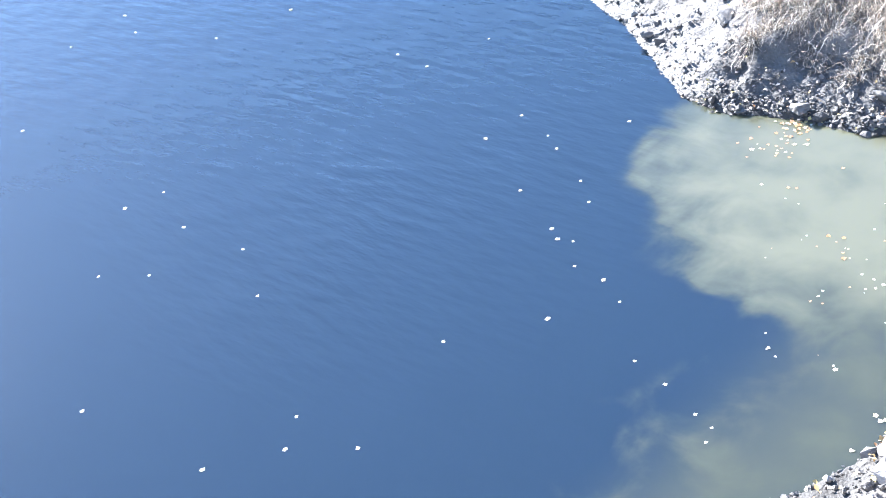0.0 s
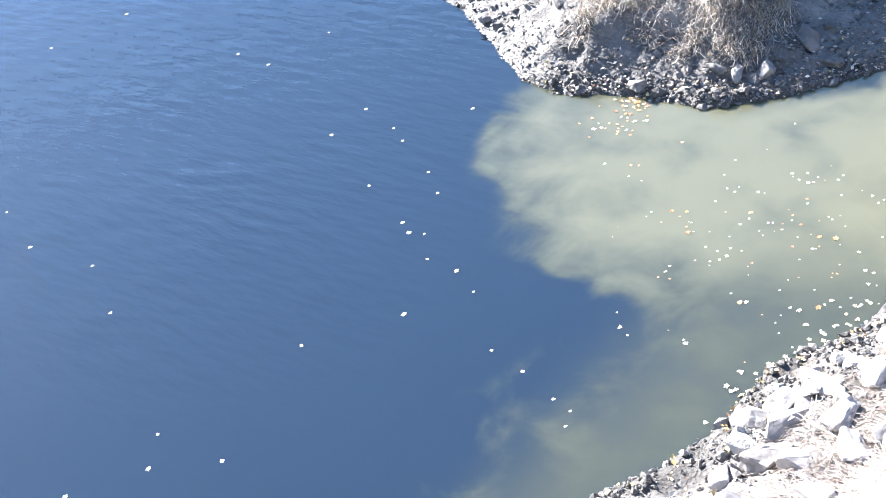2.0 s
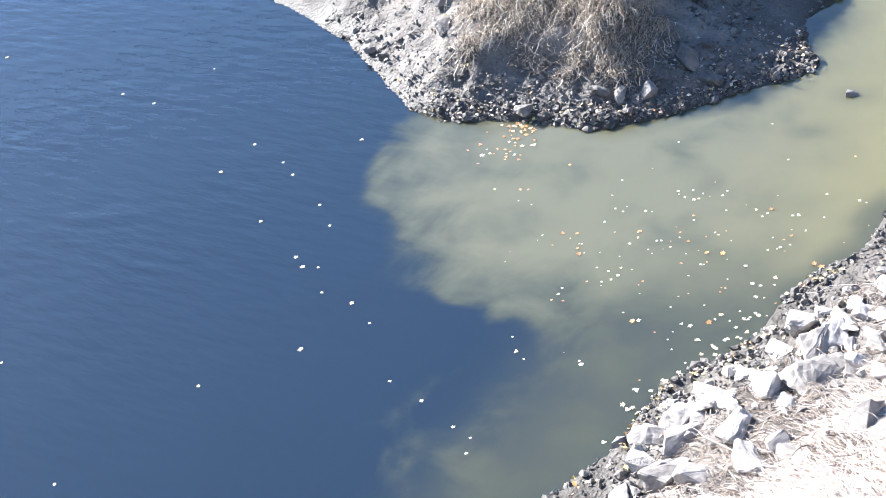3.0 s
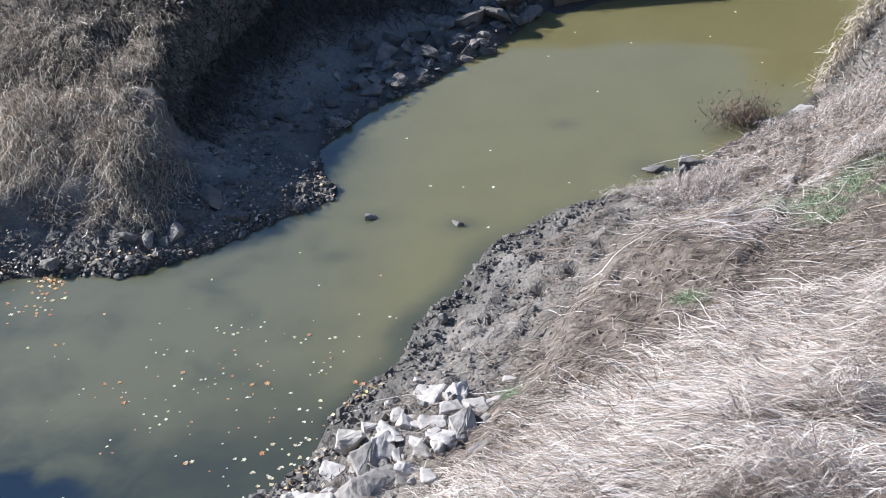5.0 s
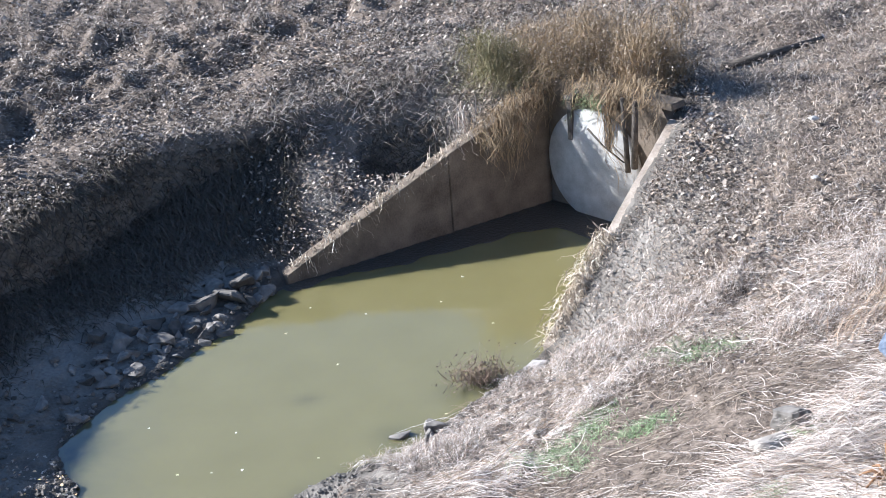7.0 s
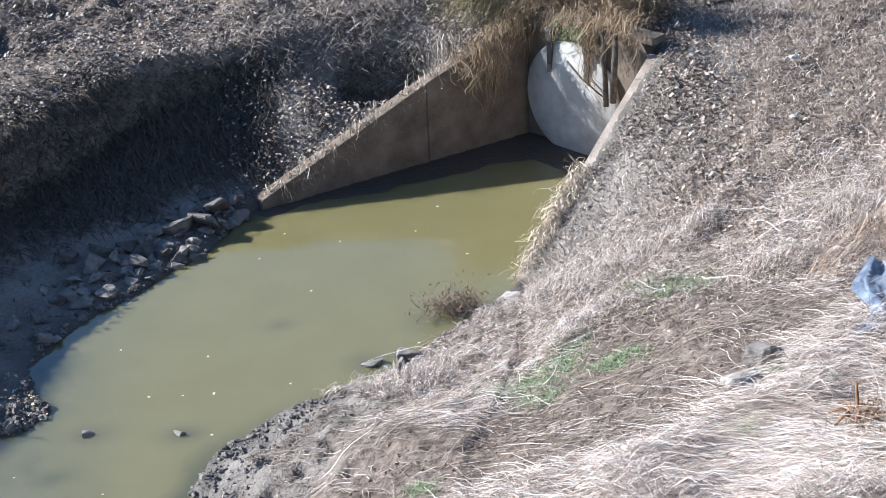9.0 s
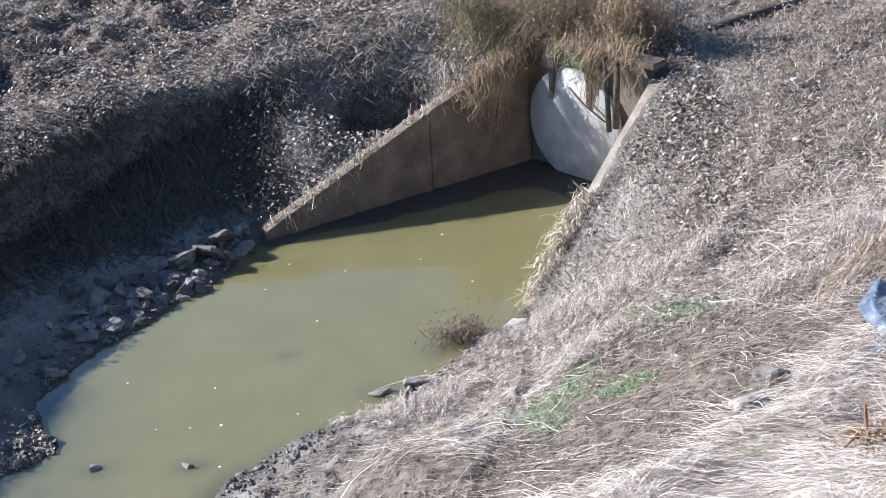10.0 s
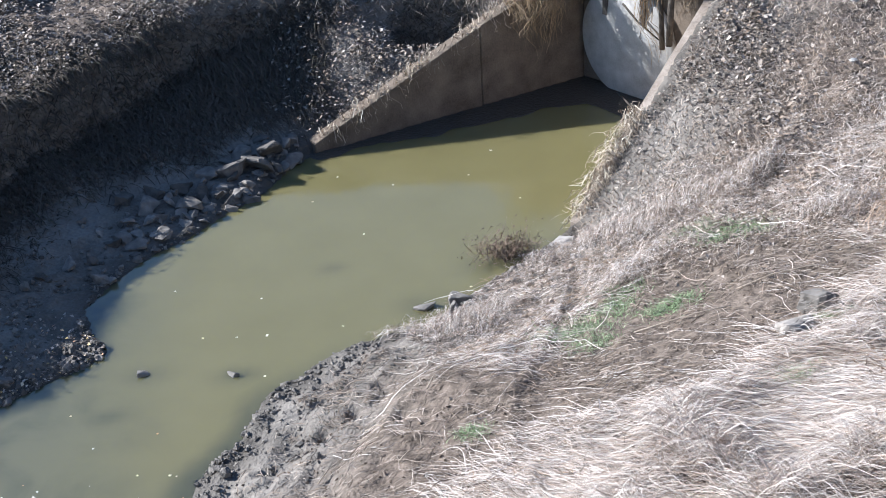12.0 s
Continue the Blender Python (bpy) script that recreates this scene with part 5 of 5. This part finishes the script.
cx, cy = scatter(30000, -4.2, 7.0, 9.0, 17.0, 67, lambda x, y: (fast_d(x, y) > 1.0) * 0.35 * np.clip(1 - straw_density(x, y) * 2, 0, 1))
lumps("soil_crumbs", cx, cy, fast_z(cx, cy), np.random.default_rng(68).gamma(1.2, 0.010, len(cx)) + 0.006, CRUMB, 69, "small brown soil crumbs on the bare bank", fine=1)

FIBRE = random_tones("fibre", [(0.20, 0.16, 0.125), (0.34, 0.28, 0.23), (0.11, 0.085, 0.065), (0.50, 0.43, 0.37), (0.15, 0.115, 0.09), (0.27, 0.21, 0.16)], 0.8, 0.2)
fx2, fy2 = scatter(60000, -4.4, 7.0, 8.0, 17.0, 96, lambda x, y: (fast_d(x, y) > 0.5) * np.prod([np.hypot(x - a, y - b) > 1.1 * r for a, b, r in gpts], 0) * np.clip(1 - straw_density(x, y) * 1.5, 0, 1) * (0.25 + 0.75 * smooth(0.40, 0.62, fbm(x * 1.1, y * 1.1, 97, 3))))
rng = np.random.default_rng(98)
n = len(fx2)
P, W = lying(fx2, fy2, rng.normal(-0.1, 0.9, n), rng.uniform(0.05, 0.28, n), rng.uniform(0.004, 0.011, n), np.full(n, 0.03), 99, 0.9, 5, 0.35)
strips("dead_stems", P, W, FIBRE, "thin brown dead stems and roots on bare soil", "dry grass")

# ---------------------------------------------------------------- small things on the sunny bank
def sheet_mesh():
    """A crumpled plastic sheet draped on the ground."""
    bm = bmesh.new()
    nu, nv = 26, 16
    rows = []
    for j in range(nv):
        row = []
        for i in range(nu):
            u, v = i / (nu - 1) - 0.5, j / (nv - 1) - 0.5
            q = Vector((5.27, 13.98, 0)) + Vector((0.28, 0.96, 0)) * u * 1.7 + Vector((0.96, -0.28, 0)) * v * (0.75 + 0.2 * math.sin(u * 9))
            lift_ = 0.12 + 0.07 * abs(noise.noise(Vector((u * 6, v * 7, 3)))) + 0.05 * math.sin(v * 14 + u * 3)
            row.append(bm.verts.new((q.x, q.y, float(fast_z(q.x, q.y)) + lift_)))
        rows.append(row)
    for A, B in zip(rows, rows[1:]):
        for i in range(nu - 1):
            bm.faces.new((A[i], A[i + 1], B[i + 1], B[i])).smooth = True
    bmesh.ops.solidify(bm, geom=list(bm.faces), thickness=0.004)
    return bm


PLASTIC = material("plastic_sheet", (0.42, 0.50, 0.62), (0.16, 0.20, 0.28), 5.0, 0.22, 0.8, 9.0, spec=0.6)
tagged(linked("plastic_sheet", sheet_mesh(), PLASTIC), "crumpled pale blue plastic sheet among straw", "plastic sheet")

def scrap(x, y, size, mat, seed, label):
    """A crumpled scrap of litter."""
    bm = bmesh.new()
    bmesh.ops.create_icosphere(bm, subdivisions=3, radius=0.5)
    for v in bm.verts:
        v.co *= 1 + 0.55 * noise.noise(v.co * 2.6 + Vector((seed * 7.3, 0, 0))) + 0.2 * noise.noise(v.co * 7 + Vector((0, seed * 3.1, 0)))
        v.co = Vector((v.co.x * size, v.co.y * size * 0.7, v.co.z * size * 0.5))
    ob = tagged(linked("litter_scrap", bm, mat), label, "litter", "scraps of litter on the bank")
    ob.location = (x, y, float(fast_z(x, y)) + 0.1 + size * 0.15)
    return ob


WHITE_PLASTIC = material("white_plastic", (0.62, 0.60, 0.57), (0.34, 0.32, 0.30), 12.0, 0.4, 0.3, 30.0)
SCRAPS = [(5.85, 20.9, 0.13, WHITE_PLASTIC, "crumpled white plastic scrap among dry weeds"), (5.42, 19.16, 0.11, WHITE_PLASTIC, "dull pale plastic scrap among dry weeds"),
          (4.38, 21.62, 0.11, WHITE_PLASTIC, "small white plastic scrap beside the wall"), (4.45, 21.9, 0.10, WHITE_PLASTIC, "small white plastic scrap beside the wall")]
for i, (x, y, s, m, lab) in enumerate(SCRAPS):
    scrap(x, y, s, m, i + 1, lab)

STUMP_WOOD = material("rusty_stalk", (0.34, 0.19, 0.10), (0.14, 0.08, 0.045), 9.0, 0.8, 0.4, 50.0)
thicket("shrub", (4.22, 11.66, float(fast_z(4.22, 11.66))), (0.24, 0.16, 0.10), 130, 110, RUSSET, "rusty brown dead stalks round a broken stump", (0.10, 0.30), (0.006, 0.014), leaf=RUSSET)
stump = new("stump")
sz = float(fast_z(4.15, 11.7))
stump.location = (4.15, 11.7, sz)
tagged(stump, "rusty brown broken stalk stump in the straw", "stump")
bm = bmesh.new()
tube(bm, [(0, 0, -0.1), (0.02, 0, 0.12), (-0.02, 0.02, 0.42)], 0.024, 0.014, 9)
part("stem", bm, STUMP_WOOD, stump)
for i in range(7):
    bm = bmesh.new()
    a = i * 0.9
    tube(bm, [(0, 0, 0.02), (0.14 * math.cos(a), 0.14 * math.sin(a), 0.10), (0.26 * math.cos(a), 0.26 * math.sin(a), 0.02)], 0.022, 0.010, 7)
    part("root", bm, STUMP_WOOD, stump)

stick("log", [(5.0, 23.6, float(fast_z(5.0, 23.6)) + .03), (5.9, 23.9, float(fast_z(5.9, 23.9)) + .05), (6.9, 24.3, float(fast_z(6.9, 24.3)) + .03)], 0.09, 0.06,
      "dark fallen log lying in dry weeds")
for i, (x, y, a, L) in enumerate([(-1.9, 12.3, 1.0, .5), (-1.2, 12.9, 2.2, .4), (-1.7, 11.9, 2.6, .35), (-.7, 13.4, 1.2, .5), (2.9, 14.2, .1, 1.2), (1.7, 13.9, .0, 1.1), (-1.0, 12.1, .6, .4)]):
    pts = [(x + math.cos(a) * L * t, y + math.sin(a) * L * t + 0.03 * math.sin(t * 5), float(fast_z(x + math.cos(a) * L * t, y + math.sin(a) * L * t)) + 0.03 + 0.03 * math.sin(t * 3)) for t in (0, .35, .7, 1)]
    stick("twig", pts, 0.008, 0.004, "pale bare twig lying on brown soil", PALE_WOOD)

# ---------------------------------------------------------------- floating leaves
def leaf_mesh(seed, lobes, mat):
    rnd = random.Random(seed)
    bm = bmesh.new()
    seg = lobes * 4
    c = bm.verts.new((0, 0, 0.006))
    ring = []
    for i in range(seg):
        a = 2 * math.pi * i / seg
        r = 0.5 * (0.80 + 0.20 * math.cos(a * lobes)) * rnd.uniform(0.75, 1.12)
        ring.append(bm.verts.new((r * math.cos(a), r * math.sin(a) * 0.85, rnd.uniform(0.0, 0.10))))
    for i in range(seg):
        bm.faces.new((c, ring[i], ring[(i + 1) % seg]))
    me = bpy.data.meshes.new("floating_leaf")
    bm.to_mesh(me)
    bm.free()
    me.materials.append(mat)
    return me


LEAVES = [leaf_mesh(200 + i, (5, 5, 3, 1, 1)[i % 5], LEAF) for i in range(8)]
RUSSET_LEAVES = [leaf_mesh(220 + i, (5, 3, 1)[i % 3], LEAF_ORANGE) for i in range(6)]
leaf_rnd = random.Random(9)


def float_leaf(x, y, size, group, kinds=None):
    ob = new("floating_leaf", leaf_rnd.choice(kinds or LEAVES))
    ob.location = (x, y, 0.003)
    ob.rotation_euler = (leaf_rnd.uniform(-.06, .06), leaf_rnd.uniform(-.06, .06), leaf_rnd.uniform(0, 6.28))
    ob.scale = (size, size, size)
    tagged(ob, "small russet fallen leaf floating on the water" if kinds is RUSSET_LEAVES else "small pale fallen leaf floating on the water", "leaf", group)


RIVER_LEAVES = [(-20.21, 10.83), (-17.88, 12.08), (-14.54, 12.85), (-17.38, 13.32), (-13.85, 12.74), (-13.51, 13.79), (-11.64, 12.2), (-10.98, 11.93),
                (-10.68, 11.72), (-11.72, 11.52), (-9.94, 11.24), (-10.51, 10.73), (-9.57, 10.9), (-9.64, 10.24), (-9.26, 10.15), (-9.45, 10.1),
                (-8.95, 9.76), (-8.5, 9.7), (-8.11, 9.46), (-8.64, 8.84), (-9.43, 7.97), (-7.4, 8.71), (-6.92, 8.56), (-6.42, 8.33), (-6.18, 8.25),
                (-6.12, 8.05), (-10.03, 6.24), (-9.77, 5.82), (-9.1, 6.23), (-10.33, 5.15), (-12.02, 7.53), (-13.64, 7.15), (-14.25, 6.81),
                (-12.93, 8.12), (-14.06, 8.09), (-15.21, 8.01), (-15.01, 8.54), (-18.57, 8.67), (-19.49, 11.66), (-20.22, 12.02), (-12.29, 5.06),
                (-10.19, 12.67), (-6.31, 9.54), (-5.57, 9.57)]
for x, y in RIVER_LEAVES:
    float_leaf(x, y, leaf_rnd.uniform(0.05, 0.085), "leaves on the river")
PALE_LEAVES = [(-6.09, 13.61), (-4.70, 13.57), (-6.45, 12.69), (-5.72, 12.65), (-5.60, 12.56), (-5.48, 12.54), (-5.56, 12.71),
               (-5.42, 12.68), (-5.19, 12.70), (-5.17, 12.80), (-5.05, 12.44), (-4.73, 12.54), (-4.59, 12.51), (-4.31, 12.54),
               (-4.25, 12.57), (-3.97, 12.60), (-3.69, 13.00), (-3.61, 12.98), (-6.30, 12.14), (-6.19, 12.11), (-5.94, 12.19),
               (-5.34, 12.17), (-7.31, 11.95), (-7.90, 12.12), (-6.92, 11.44), (-6.32, 11.87), (-5.83, 11.70), (-5.88, 11.57),
               (-5.38, 11.83), (-4.98, 11.44), (-5.03, 12.02), (-4.98, 11.99), (-4.39, 12.10), (-4.26, 11.96), (-4.24, 12.29),
               (-6.06, 11.07), (-5.91, 11.05), (-5.78, 11.01), (-5.91, 10.86), (-6.28, 10.53), (-5.33, 10.37), (-5.27, 10.38),
               (-4.82, 10.46), (-4.77, 10.06), (-4.70, 10.81), (-5.61, 9.61), (-6.18, 9.46), (-4.25, 11.28), (-4.51, 11.55), (-4.15, 10.84)]
ORANGE_LEAVES = [(-7.21, 12.83), (-7.49, 12.23), (-7.58, 12.19), (-5.85, 11.81), (-5.26, 11.79), (-5.38, 12.25), (-4.99, 11.66),
                 (-4.82, 11.69), (-5.19, 11.40), (-6.42, 11.33), (-6.36, 11.24), (-6.71, 11.54), (-6.54, 11.58), (-3.83, 11.79),
                 (-4.56, 10.57), (-4.21, 12.19), (-3.74, 11.76), (-4.57, 12.60), (-5.33, 10.35), (-6.18, 10.44)]
for x, y in PALE_LEAVES:
    float_leaf(x, y, leaf_rnd.uniform(0.035, 0.065), "leaves in the creek mouth")
for x, y in ORANGE_LEAVES:
    float_leaf(x, y, leaf_rnd.uniform(0.05, 0.09), "leaves in the creek mouth", RUSSET_LEAVES)
for _ in range(85):
    u, v = leaf_rnd.gauss(0, 0.9), leaf_rnd.gauss(0, 0.7)
    x, y = -5.35 + u - 0.35 * v, 11.5 + v + 0.35 * u
    if float(fast_z(x, y)) < -0.01:
        float_leaf(x, y, leaf_rnd.choice((0.022, 0.026, 0.03, 0.035, 0.045)), "leaves in the creek mouth", leaf_rnd.choice((LEAVES, LEAVES, RUSSET_LEAVES)))
for _ in range(62):
    t = leaf_rnd.random()
    x, y = -8.05 - 0.14 * t + leaf_rnd.gauss(0, 0.16), 13.5 - 0.75 * t * t + leaf_rnd.gauss(0, 0.09)
    if float(fast_z(x, y)) < 0.02:
        float_leaf(x, y, leaf_rnd.uniform(0.035, 0.085), "leaves drifted against the point", leaf_rnd.choice((LEAVES, RUSSET_LEAVES, RUSSET_LEAVES)))
for _ in range(60):
    t = leaf_rnd.random()
    x, y = -4.05 - 0.75 * t + leaf_rnd.gauss(0, 0.16), 11.4 - 2.6 * t + leaf_rnd.gauss(0, 0.2)
    if float(fast_z(x, y)) < -0.005:
        float_leaf(x, y, leaf_rnd.uniform(0.04, 0.09), "leaves along the rocky shore")
for _ in range(22):
    x, y = leaf_rnd.uniform(-5.2, 1.5), leaf_rnd.uniform(13.5, 21.5)
    if float(fast_z(x, y)) < -0.05:
        float_leaf(x, y, leaf_rnd.uniform(0.04, 0.07), "leaves in the pool")
